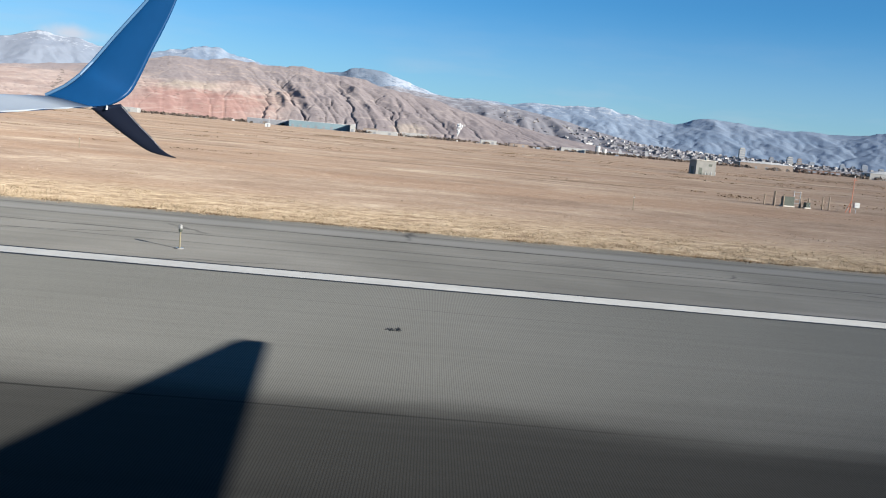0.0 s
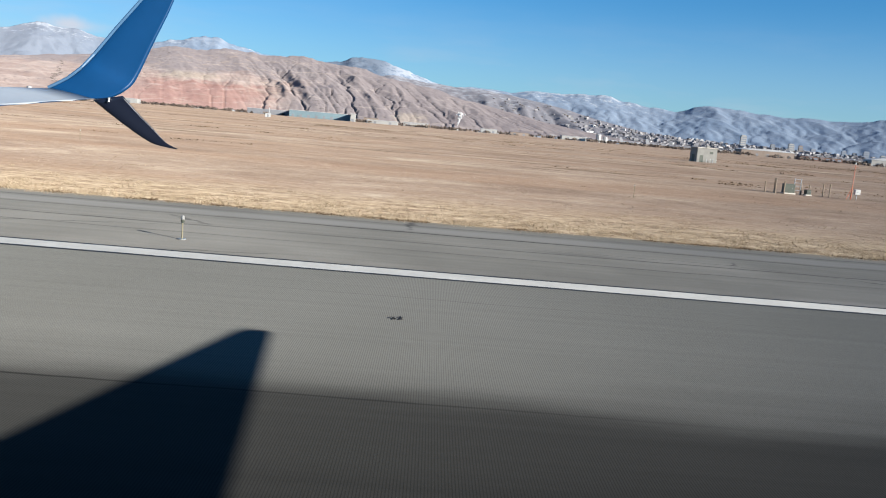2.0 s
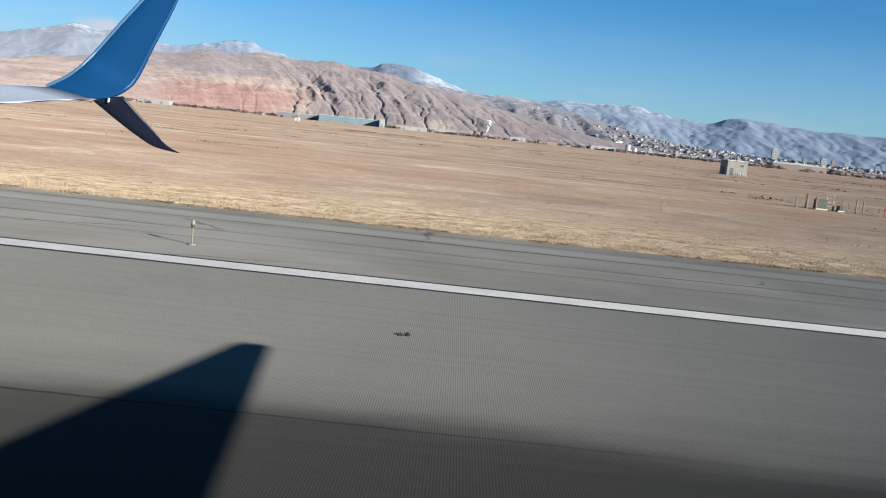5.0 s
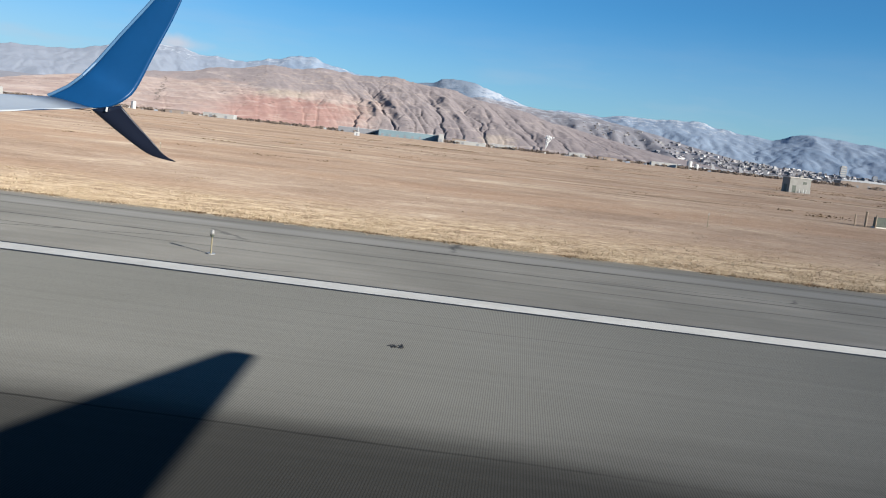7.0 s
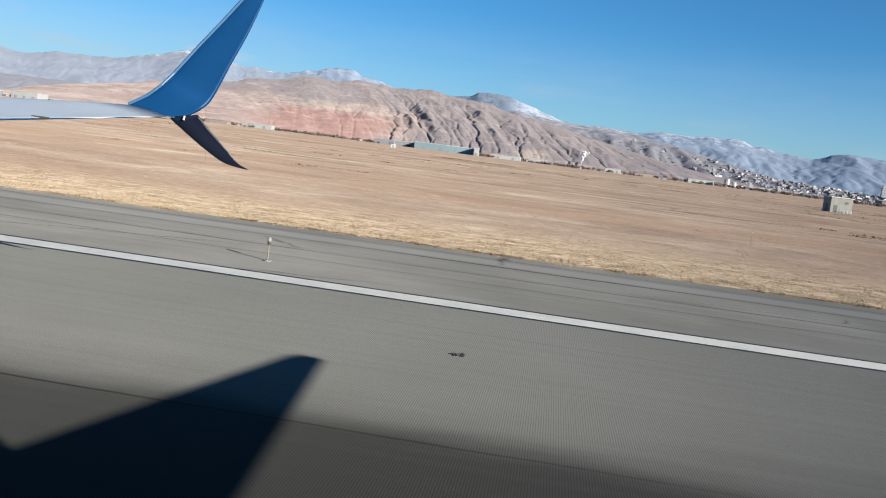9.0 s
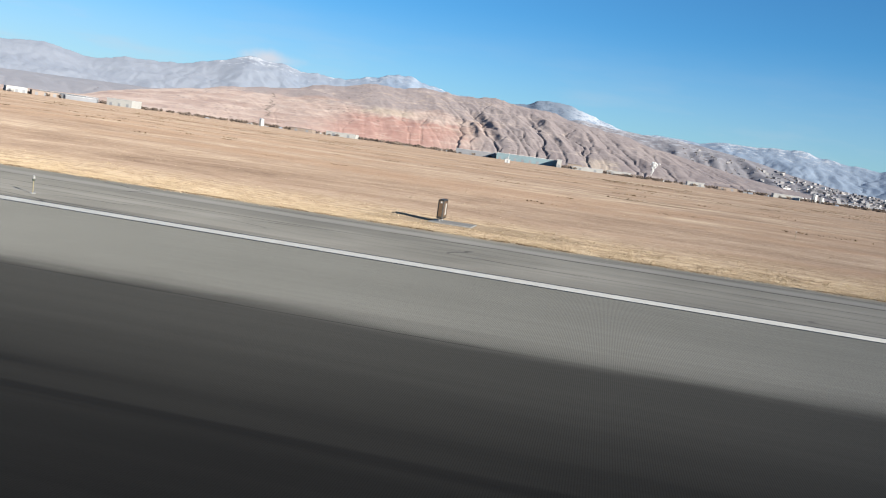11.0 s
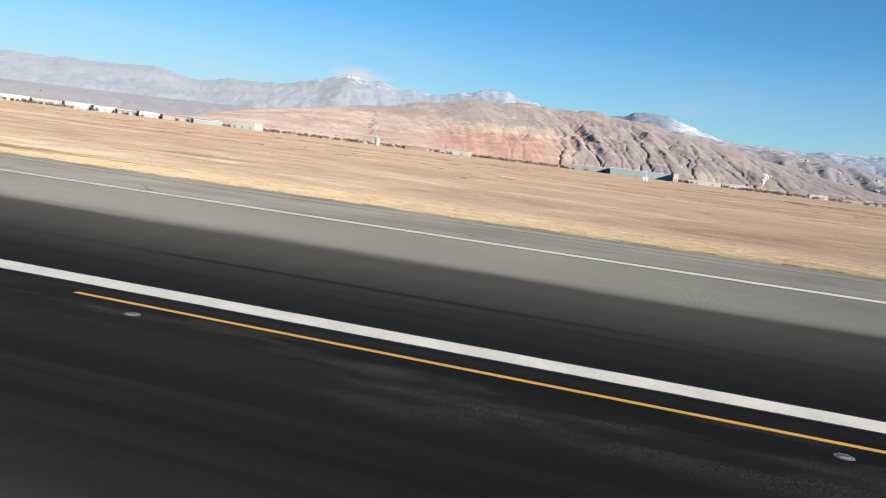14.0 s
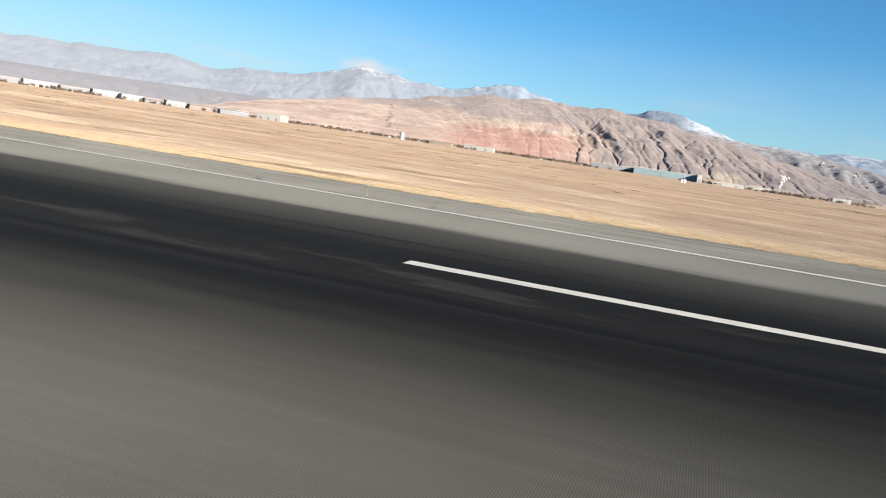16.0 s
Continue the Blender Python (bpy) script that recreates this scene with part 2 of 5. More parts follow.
def shoulder_material():
    n = Nodes("old shoulder asphalt")
    x, y, z = n.xyz()
    streak = n.noise(n.scaled(0.01, 0.9, 1), 1.5, 5, 0.6)
    patch = n.noise(n.scaled(0.12, 0.12, 0.1), 1.0, 6)
    grain = n.noise(n.co, 22.0, 3, 0.7)
    base = n.ramp(n.math("ADD", n.math("MULTIPLY", patch, 0.68), n.math("MULTIPLY", streak, 0.32)), (0.36, (0.110, 0.107, 0.096)), (0.64, (0.184, 0.178, 0.160)))
    base = n.mix(1.0, base, n.ramp(grain, (0.3, (0.85, 0.85, 0.85)), (0.7, (1, 1, 1))), "MULTIPLY")
    jw = n.math("ADD", y, n.math("MULTIPLY", n.math("SUBTRACT", n.noise(n.scaled(0.16, 0.16, 1), 1.0, 6, 0.62), 0.5), 0.7))
    col = base
    for at, wide, deep in ((8.9, 0.15, 0.95), (11.1, 0.10, 0.8), (6.2, 0.09, 0.75), (4.3, 0.07, 0.7)):
        d = n.math("ABSOLUTE", n.math("SUBTRACT", jw, at))
        m = n.math("MULTIPLY", n.span(d, wide * 0.4, wide, deep, 0.0), n.span(n.noise(n.scaled(0.03, 0.1, 1), 1.0 + at * 0.1, 4), 0.36, 0.56, 0.22, 1.0))
        col = n.mix(m, col, (0.035, 0.033, 0.032))
    mend = n.noise(n.scaled(0.035, 0.22, 1), 1.0, 3, 0.5)
    col = n.mix(n.span(mend, 0.60, 0.64, 0.0, 0.35), col, (0.070, 0.068, 0.064))
    col = n.mix(n.span(mend, 0.40, 0.36, 0.0, 0.25), col, (0.235, 0.228, 0.212))
    # a darker strip laid outside the seam
    col = n.mix(n.span(jw, 8.9, 9.05, 0.0, 0.28), col, (0.088, 0.086, 0.081))
    col = n.mix(n.math("MULTIPLY", n.span(jw, 9.1, 9.4), n.span(jw, 10.9, 10.3, 0.0, 0.28)), col, (0.23, 0.23, 0.22))
    # sand and straw blown over the outer strip
    col = n.mix(n.span(n.math("ADD", y, n.math("MULTIPLY", patch, 2.0)), 12.2, 14.2, 0.0, 0.55), col, (0.22, 0.18, 0.125))
    # branching cracks
    crook = n.t.nodes.new("ShaderNodeVectorMath")
    crook.operation = "MULTIPLY_ADD"
    wave = n.t.nodes.new("ShaderNodeTexNoise")
    wave.inputs["Scale"].default_value, wave.inputs["Detail"].default_value = 0.9, 4.0
    n.t.links.new(n.co, wave.inputs["Vector"])
    n.t.links.new(wave.outputs["Color"], crook.inputs[0])
    crook.inputs[1].default_value = (0.10, 0.14, 0.0)
    n.t.links.new(n.scaled(0.07, 0.24, 1), crook.inputs[2])
    cr = n.voronoi(crook.outputs[0], 1.0, "DISTANCE_TO_EDGE")
    cm = n.math("MULTIPLY", n.span(cr, 0.0, 0.012, 0.8, 0.0), n.span(n.noise(n.scaled(0.05, 0.12, 1), 1.3, 4), 0.49, 0.58))
    col = n.mix(cm, col, (0.03, 0.03, 0.03))
    n.bump(grain, 0.3, 0.012)
    return n.done(col, 0.92, 0, 0.1, 0.6)


def field_material():
    n = Nodes("dry winter grassland")
    x, y, z = n.xyz()
    wide = n.noise(n.scaled(0.006, 0.018, 1, -0.05), 1.0, 6, 0.6, 0.6)
    band = n.noise(n.scaled(0.012, 0.045, 1, 0.06), 1.0, 5, 0.6, 0.9)
    mid = n.noise(n.scaled(0.085, 0.13, 1, 0.12), 1.0, 7, 0.68, 0.9)
    fine = n.noise(n.scaled(0.7, 1.5, 1), 1.0, 5, 0.7)
    tuft = n.noise(n.scaled(1.0, 1.3, 1), 2.0, 5, 0.72)
    f = n.math("ADD", n.math("ADD", n.math("MULTIPLY", wide, 0.27), n.math("MULTIPLY", band, 0.17)), n.math("ADD", n.math("MULTIPLY", mid, 0.38), n.math("MULTIPLY", fine, 0.18)))
    col = n.ramp(f, (0.39, (0.160, 0.112, 0.081)), (0.455, (0.248, 0.181, 0.133)), (0.53, (0.326, 0.250, 0.186)), (0.60, (0.465, 0.388, 0.293)))
    warm = n.noise(n.scaled(0.0045, 0.024, 1, 0.04), 1.0, 5, 0.62, 0.8)
    col = n.mix(n.span(warm, 0.46, 0.60, 0.0, 0.55), col, n.mix(fine, (0.235, 0.150, 0.098), (0.345, 0.235, 0.160)))
    # pale straw along the pavement, in clumps with bare earth between
    near = n.math("ADD", y, n.math("MULTIPLY", n.math("SUBTRACT", mid, 0.5), 18.0))
    clump = n.noise(n.scaled(0.42, 1.0, 1), 1.0, 5, 0.68, 0.5)
    straw = n.ramp(n.math("ADD", n.math("MULTIPLY", clump, 0.6), n.math("MULTIPLY", tuft, 0.4)), (0.38, (0.165, 0.113, 0.071)), (0.47, (0.345, 0.262, 0.170)), (0.60, (0.560, 0.455, 0.312)))
    col = n.mix(n.span(near, 15.0, 30.0, 0.85, 0.0), col, straw)
    col = n.mix(1.0, col, n.ramp(tuft, (0.28, (0.72, 0.69, 0.66)), (0.62, (1, 1, 1))), "MULTIPLY")
    # dark scrub patches
    scrub = n.math("MULTIPLY", n.span(n.noise(n.scaled(0.03, 0.16, 1), 1.0, 5, 0.7), 0.56, 0.62, 0.0, 0.8), n.span(n.noise(n.scaled(0.0025, 0.008, 1), 1.0, 3), 0.42, 0.52))
    col = n.mix(scrub, col, (0.10, 0.07, 0.045))
    # bare brown earth round the sign
    sx, sy = n.math("DIVIDE", n.math("ADD", x, 58.2), 7.0), n.math("DIVIDE", n.math("SUBTRACT", y, 18.6), 3.0)
    bare = n.math("ADD", n.math("SQRT", n.math("ADD", n.math("MULTIPLY", sx, sx), n.math("MULTIPLY", sy, sy))), n.math("MULTIPLY", n.math("SUBTRACT", clump, 0.5), 1.2))
    col = n.mix(n.span(bare, 1.05, 0.8, 0.0, 0.75), col, n.ramp(fine, (0.3, (0.150, 0.110, 0.072)), (0.7, (0.255, 0.200, 0.140))))
    n.bump(n.math("ADD", n.math("ADD", tuft, fine), clump), 0.6, 0.12)
    return n.done(col, 0.95, 0, 0.1, 0.7)


def hill_material():
    n = Nodes("bare foothill with gravel pits")
    x, y, z = n.xyz()
    a = n.noise(n.scaled(0.006, 0.006, 0.012), 1.0, 7, 0.62)
    b = n.noise(n.scaled(0.03, 0.03, 0.06), 1.0, 6, 0.65)
    c3 = n.noise(n.scaled(0.09, 0.07, 0.12), 1.0, 5, 0.7)
    f = n.math("ADD", n.math("MULTIPLY", a, 0.40), n.math("ADD", n.math("MULTIPLY", b, 0.35), n.math("MULTIPLY", c3, 0.25)))
    # bare slope colours, greyed and lightened by haze painted into them
    col = n.ramp(f, (0.34, (0.160, 0.138, 0.141)), (0.50, (0.192, 0.167, 0.168)), (0.66, (0.226, 0.198, 0.192)))
    # quarried faces: pale tan and red, in level benches
    bench = n.math("FRACT", n.math("DIVIDE", n.math("ADD", z, n.math("MULTIPLY", a, 30.0)), 19.0))
    pit = n.ramp(n.noise(n.scaled(0.008, 0.004, 0.045), 1.0, 6, 0.6), (0.36, (0.222, 0.165, 0.146)), (0.50, (0.268, 0.208, 0.184)), (0.64, (0.315, 0.258, 0.229)))
    pit = n.mix(n.span(bench, 0.0, 0.22, 0.7, 0.0), pit, (0.340, 0.278, 0.252))
    xin = n.math("MULTIPLY", n.span(x, -330.0, -470.0), n.span(n.math("ADD", z, n.math("MULTIPLY", n.math("SUBTRACT", a, 0.5), 150.0)), 122.0, 88.0))
    col = n.mix(n.math("MULTIPLY", xin, n.span(b, 0.3, 0.6, 0.65, 1.0)), col, pit)
    rx = n.math("ABSOLUTE", n.math("ADD", n.math("ADD", x, 640.0), n.math("MULTIPLY", n.math("SUBTRACT", a, 0.5), 260.0)))
    red = n.math("MULTIPLY", n.span(rx, 250.0, 100.0), n.span(n.math("ADD", z, n.math("MULTIPLY", n.math("SUBTRACT", b, 0.5), 60.0)), 82.0, 60.0))
    col = n.mix(n.math("MULTIPLY", red, 0.8), col, n.ramp(b, (0.35, (0.230, 0.126, 0.110)), (0.65, (0.278, 0.171, 0.148))))
    tx = n.math("ABSOLUTE", n.math("ADD", n.math("ADD", x, 700.0), n.math("MULTIPLY", n.math("SUBTRACT", b, 0.5), 160.0)))
    tan = n.math("MULTIPLY", n.span(tx, 95.0, 45.0), n.math("MULTIPLY", n.span(z, 74.0, 84.0), n.span(n.math("ADD", z, n.math("MULTIPLY", b, 40.0)), 126.0, 112.0)))
    col = n.mix(n.math("MULTIPLY", tan, 0.7), col, n.ramp(c3, (0.35, (0.248, 0.208, 0.171)), (0.65, (0.322, 0.279, 0.229))))
    # a pale scar low on the front
    sx = n.math("ABSOLUTE", n.math("ADD", n.math("ADD", x, 72.0), n.math("MULTIPLY", n.math("SUBTRACT", b, 0.5), 120.0)))
    col = n.mix(n.math("MULTIPLY", n.span(sx, 62.0, 20.0), n.span(n.math("ADD", z, n.math("MULTIPLY", b, 40.0)), 62.0, 40.0, 0.0, 0.75)), col, (0.315, 0.268, 0.225))
    # scrub on the slopes
    scrub = n.math("MULTIPLY", n.span(n.noise(n.scaled(0.05, 0.05, 0.05), 1.0, 5, 0.7), 0.55, 0.68), n.span(a, 0.42, 0.6))
    col = n.mix(n.math("MULTIPLY", scrub, 0.5), col, (0.087, 0.071, 0.068))
    dots = n.math("MULTIPLY", n.span(n.voronoi(n.scaled(0.05, 0.05, 0.08), 1.0), 0.30, 0.16), n.span(n.noise(n.scaled(0.004, 0.004, 0.01), 1.0, 4), 0.46, 0.60))
    col = n.mix(n.math("MULTIPLY", dots, 0.55), col, (0.075, 0.064, 0.060))
    ledge = n.math("ABSOLUTE", n.math("SUBTRACT", n.math("FRACT", n.math("DIVIDE", n.math("ADD", z, n.math("MULTIPLY", n.noise(n.scaled(0.0028, 0.0028, 0.0), 1.0, 4), 95.0)), 41.0)), 0.5))
    col = n.mix(n.math("MULTIPLY", n.span(ledge, 0.07, 0.02, 0.0, 0.4), n.span(b, 0.42, 0.58)), col, (0.340, 0.290, 0.262))
    # a line of bushes up an old track
    track = n.math("ABSOLUTE", n.math("ADD", n.math("ADD", x, n.math("MULTIPLY", b, 40.0)), n.math("ADD", 880.0, n.math("MULTIPLY", z, 2.3))))
    bush = n.math("MULTIPLY", n.span(track, 9.0, 4.0), n.math("MULTIPLY", n.span(z, 20.0, 28.0), n.span(z, 112.0, 100.0)))
    col = n.mix(n.math("MULTIPLY", bush, n.span(n.noise(n.scaled(0.07, 0.07, 0.1), 1.0, 3), 0.46, 0.56, 0.0, 0.7)), col, (0.060, 0.052, 0.046))
    road = n.math("ABSOLUTE", n.math("SUBTRACT", n.noise(n.scaled(0.0022, 0.003, 0.030), 1.0, 4, 0.55), 0.52))
    col = n.mix(n.math("MULTIPLY", n.span(road, 0.0, 0.012, 0.5, 0.0), n.span(x, -250.0, -450.0)), col, (0.310, 0.248, 0.205))
    n.bump(n.math("ADD", b, n.math("MULTIPLY", c3, 0.5)), 0.25, 5.0)
    return n.done(col, 0.95, 0, 0.05, 0.7)


def mountain_material(name, hazed_ground_lo, hazed_ground_hi, wood, snow_from, snow_amount):
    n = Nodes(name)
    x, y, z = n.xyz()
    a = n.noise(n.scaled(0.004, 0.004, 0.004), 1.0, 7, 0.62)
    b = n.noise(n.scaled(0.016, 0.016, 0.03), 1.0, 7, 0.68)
    # the blue-grey haze of distance is painted into these ground colours
    col = n.ramp(b, (0.35, hazed_ground_lo), (0.65, hazed_ground_hi))
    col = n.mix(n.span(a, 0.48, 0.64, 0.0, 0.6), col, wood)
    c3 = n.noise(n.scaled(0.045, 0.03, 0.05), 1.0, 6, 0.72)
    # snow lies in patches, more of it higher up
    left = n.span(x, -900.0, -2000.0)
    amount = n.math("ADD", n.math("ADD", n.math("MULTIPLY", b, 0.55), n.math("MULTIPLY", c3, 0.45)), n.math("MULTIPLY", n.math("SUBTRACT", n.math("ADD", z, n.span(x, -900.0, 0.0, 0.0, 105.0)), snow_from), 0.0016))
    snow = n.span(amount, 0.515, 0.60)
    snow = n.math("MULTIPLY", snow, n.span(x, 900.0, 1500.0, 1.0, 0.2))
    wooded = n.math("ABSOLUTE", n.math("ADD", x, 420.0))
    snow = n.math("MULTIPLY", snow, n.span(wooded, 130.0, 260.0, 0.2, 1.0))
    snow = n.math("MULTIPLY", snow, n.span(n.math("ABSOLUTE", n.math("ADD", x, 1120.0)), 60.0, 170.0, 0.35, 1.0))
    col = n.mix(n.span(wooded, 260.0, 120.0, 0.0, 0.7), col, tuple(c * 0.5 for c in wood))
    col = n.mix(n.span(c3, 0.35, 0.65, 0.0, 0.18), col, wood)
    # more haze painted over the left range as a paler grey
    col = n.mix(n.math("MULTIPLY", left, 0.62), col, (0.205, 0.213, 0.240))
    # snow toned down to a dull blue-grey to sit in that haze
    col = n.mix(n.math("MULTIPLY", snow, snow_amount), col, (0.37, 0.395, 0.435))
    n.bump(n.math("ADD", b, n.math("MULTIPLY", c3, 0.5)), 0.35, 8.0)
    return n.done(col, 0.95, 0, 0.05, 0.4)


M = {
    "runway": runway_material(),
    "shoulder": shoulder_material(),
    "field": field_material(),
    "hill": hill_material(),
    # base colours of the far ranges, with air haze painted in
    "mountain": mountain_material("snowy mountains with painted haze", (0.180, 0.228, 0.296), (0.206, 0.252, 0.318), (0.140, 0.190, 0.264), 290.0, 0.75),
    "back_hill": mountain_material("back slopes with painted haze", (0.165, 0.162, 0.180), (0.210, 0.202, 0.216), (0.130, 0.135, 0.155), 230.0, 0.4),
    "white_paint": plain("worn white runway paint", (0.58, 0.55, 0.475), 0.6, 0, 0.12, 0.9),
    "black_paint": plain("black line border paint", (0.012, 0.012, 0.012), 0.7, 0, 0.3),
    "yellow_paint": plain("yellow taxi line paint", (0.54, 0.29, 0.04), 0.6, 0, 0.12, 0.9),
    "concrete": plain("pale concrete", (0.46, 0.43, 0.38), 0.85, 0, 0.15, 1.2),
    "blue": plain("glossy blue aircraft paint", (0.004, 0.042, 0.125), 0.4, 0, 0.06, 0.6, 0.22),
    "dark_blue": plain("dark navy aircraft paint", (0.008, 0.011, 0.022), 0.35, 0, 0.08, 0.6),
    "wing_grey": plain("light grey wing paint", (0.36, 0.395, 0.42), 0.4, 0, 0.06, 0.5),
    "white_body": plain("white fuselage paint", (0.78, 0.79, 0.80), 0.3, 0, 0.04, 0.3),
    "steel": plain("bare metal", (0.28, 0.28, 0.29), 0.55, 0.6, 0.1),
    "rubber": plain("black rubber", (0.02, 0.02, 0.02), 0.8, 0, 0.2),
    "glass_dark": plain("dark window glass", (0.02, 0.025, 0.03), 0.1, 0, 0.1),
    "lamp_white": plain("white lamp plastic", (0.42, 0.42, 0.41), 0.3, 0, 0.03),
    "lamp_grey": plain("dull lamp glass and plastic", (0.22, 0.22, 0.21), 0.35, 0, 0.1),
    "lamp_ring": plain("dull dark metal ring", (0.10, 0.10, 0.10), 0.6, 0.3, 0.2),
    "beige": plain("yellowish lamp tube paint", (0.20, 0.175, 0.11), 0.6, 0, 0.1),
    "orange": plain("orange mast paint", (0.42, 0.14, 0.08), 0.55, 0, 0.15),
    "wood": plain("weathered wooden post", (0.21, 0.165, 0.12), 0.9, 0, 0.25, 6),
    "dark_metal": plain("dark green cabinet paint", (0.055, 0.065, 0.05), 0.6, 0, 0.2),
    "shed_wall": plain("grey concrete shed wall", (0.20, 0.195, 0.18), 0.9, 0, 0.12, 0.8),
    "sign_black": plain("black sign housing", (0.022, 0.02, 0.018), 0.5, 0, 0.25, 5),
    "sign_face": plain("brownish sign panel", (0.09, 0.055, 0.03), 0.45, 0, 0.2, 5),
    "teal_wall": plain("blue-green metal cladding", (0.15, 0.215, 0.24), 0.6, 0, 0.12, 0.05),
    "pale_wall": plain("off-white building wall", (0.32, 0.315, 0.30), 0.8, 0, 0.1, 0.05),
    "tan_wall": plain("tan building wall", (0.24, 0.19, 0.155), 0.85, 0, 0.15, 0.05),
    "grey_wall": plain("grey building wall", (0.19, 0.195, 0.21), 0.8, 0, 0.15, 0.05),
    "blue_grey_wall": plain("blue-grey tower wall", (0.22, 0.25, 0.295), 0.7, 0, 0.1, 0.05),
    "brick_wall": plain("red-brown brick wall", (0.17, 0.105, 0.085), 0.9, 0, 0.15, 0.05),
    "roof": plain("pale flat roof", (0.38, 0.39, 0.40), 0.8, 0, 0.12, 0.05),
    "dark_roof": plain("dark roof", (0.13, 0.12, 0.12), 0.9, 0, 0.2, 0.05),
    # far glass made paler and bluish: haze put into its colour
    "window_far": plain("far window glass with painted haze", (0.19, 0.21, 0.24), 0.3, 0, 0.2, 0.1),
    "edge_blue": plain("pale blue leading edge paint", (0.058, 0.128, 0.225), 0.35, 0, 0.06),
    "steam": plain("white steam", (0.60, 0.60, 0.60), 1.0, 0, 0.02),
}
straw = Nodes("straw blades")
isl = straw.t.nodes.new("ShaderNodeNewGeometry").outputs["Random Per Island"]
M["straw"] = straw.done(straw.ramp(isl, (0.0, (0.215, 0.152, 0.094)), (0.3, (0.335, 0.255, 0.166)), (0.75, (0.44, 0.350, 0.236)), (1.0, (0.55, 0.456, 0.322))), 0.85, 0, 0.15, 1.0)
straw2 = Nodes("grey field straw")
isl5 = straw2.t.nodes.new("ShaderNodeNewGeometry").outputs["Random Per Island"]
M["straw_dim"] = straw2.done(straw2.ramp(isl5, (0.0, (0.22, 0.165, 0.115)), (0.5, (0.31, 0.245, 0.175)), (1.0, (0.42, 0.34, 0.25))), 0.9, 0, 0.1, 1.0)
scrubm = Nodes("dark weed clumps")
isl2 = scrubm.t.nodes.new("ShaderNodeNewGeometry").outputs["Random Per Island"]
M["scrub"] = scrubm.done(scrubm.ramp(isl2, (0.0, (0.07, 0.047, 0.030)), (0.6, (0.15, 0.100, 0.060)), (1.0, (0.24, 0.170, 0.105))), 0.9, 0, 0.1)
# town wall tones lifted towards grey to paint in the distance haze
townm = Nodes("small town walls with painted haze")
isl4 = townm.t.nodes.new("ShaderNodeNewGeometry").outputs["Random Per Island"]
M["town"] = townm.done(townm.ramp(isl4, (0.0, (0.12, 0.12, 0.13)), (0.45, (0.18, 0.18, 0.195)), (0.8, (0.25, 0.24, 0.24)), (1.0, (0.50, 0.50, 0.50))), 0.9, 0, 0.1)
treem = Nodes("bare winter tree crowns")
isl3 = treem.t.nodes.new("ShaderNodeNewGeometry").outputs["Random Per Island"]
M["tree"] = treem.done(treem.ramp(isl3, (0.0, (0.085, 0.068, 0.060)), (0.6, (0.15, 0.118, 0.098)), (1.0, (0.20, 0.16, 0.13))), 0.95, 0, 0.05)


# ---- mesh helpers ----
def mesh_object(name, bm, material, parent=None, label="", smooth=False):
    me = bpy.data.meshes.new(name)
    if smooth:
        for f in bm.faces:
            f.smooth = True
    bm.normal_update()
    bm.to_mesh(me)
    bm.free()
    me.materials.append(M[material])
    ob = new(name, me)
    if parent is not None:
        ob.parent = parent
    if label:
        tagged(ob, label)
    return ob


def part(name, bm, material, parent, label="", smooth=False):
    return mesh_object(name, bm, material, parent, label, smooth)


def raw(name, verts, faces, material, smooth=False, parent=None):
    me = bpy.data.meshes.new(name)
    me.from_pydata(verts, [], faces)
    if smooth:
        me.polygons.foreach_set("use_smooth", [True] * len(me.polygons))
    me.materials.append(M[material])
    ob = new(name, me)
    if parent is not None:
        ob.parent = parent
    return ob


def box(x0, x1, y0, y1, z0, z1, bevel=0.0, bm=None):
    b = bmesh.new()
    bmesh.ops.create_cube(b, size=1.0, matrix=Matrix.Translation(((x0 + x1) / 2, (y0 + y1) / 2, (z0 + z1) / 2)) @ Matrix.Diagonal((x1 - x0, y1 - y0, z1 - z0, 1)))
    if bevel:
        bmesh.ops.bevel(b, geom=b.edges[:], offset=bevel, segments=1, affect="EDGES")
    if bm is None:
        return b
    tmp = bpy.data.meshes.new("tmp")
    b.to_mesh(tmp)
    b.free()
    bm.from_mesh(tmp)
    bpy.data.meshes.remove(tmp)
    return bm


def tube(p, q, r0, r1=None, n=12, bm=None):
    """A closed round bar from p to q."""
    p, q = Vector(p), Vector(q)
    r1 = r0 if r1 is None else r1
    bm = bm or bmesh.new()
    m = Matrix.Translation((p + q) / 2) @ (q - p).to_track_quat("Z", "Y").to_matrix().to_4x4()
    bmesh.ops.create_cone(bm, cap_ends=True, segments=n, radius1=r0, radius2=r1, depth=(q - p).length, matrix=m)
    return bm


def loft(rings, bm=None, close=True):
    """Skin a row of equal rings of points."""
    bm = bm or bmesh.new()
    vs = [[bm.verts.new(p) for p in ring] for ring in rings]
    k = len(rings[0])
    for a, b in zip(vs, vs[1:]):
        for i in range(k):
            bm.faces.new((a[i], a[(i + 1) % k], b[(i + 1) % k], b[i]))
    if close:
        bm.faces.new(vs[0][::-1])
        bm.faces.new(vs[-1])
    bmesh.ops.recalc_face_normals(bm, faces=bm.faces)
    return bm


def thing(name, at, label, category, group="", kind=""):
    ob = new(name)
    ob.matrix_world = at if isinstance(at, Matrix) else pose(*at)
    ob.empty_display_size = 0.2
    return tagged(ob, label, category, group, kind)


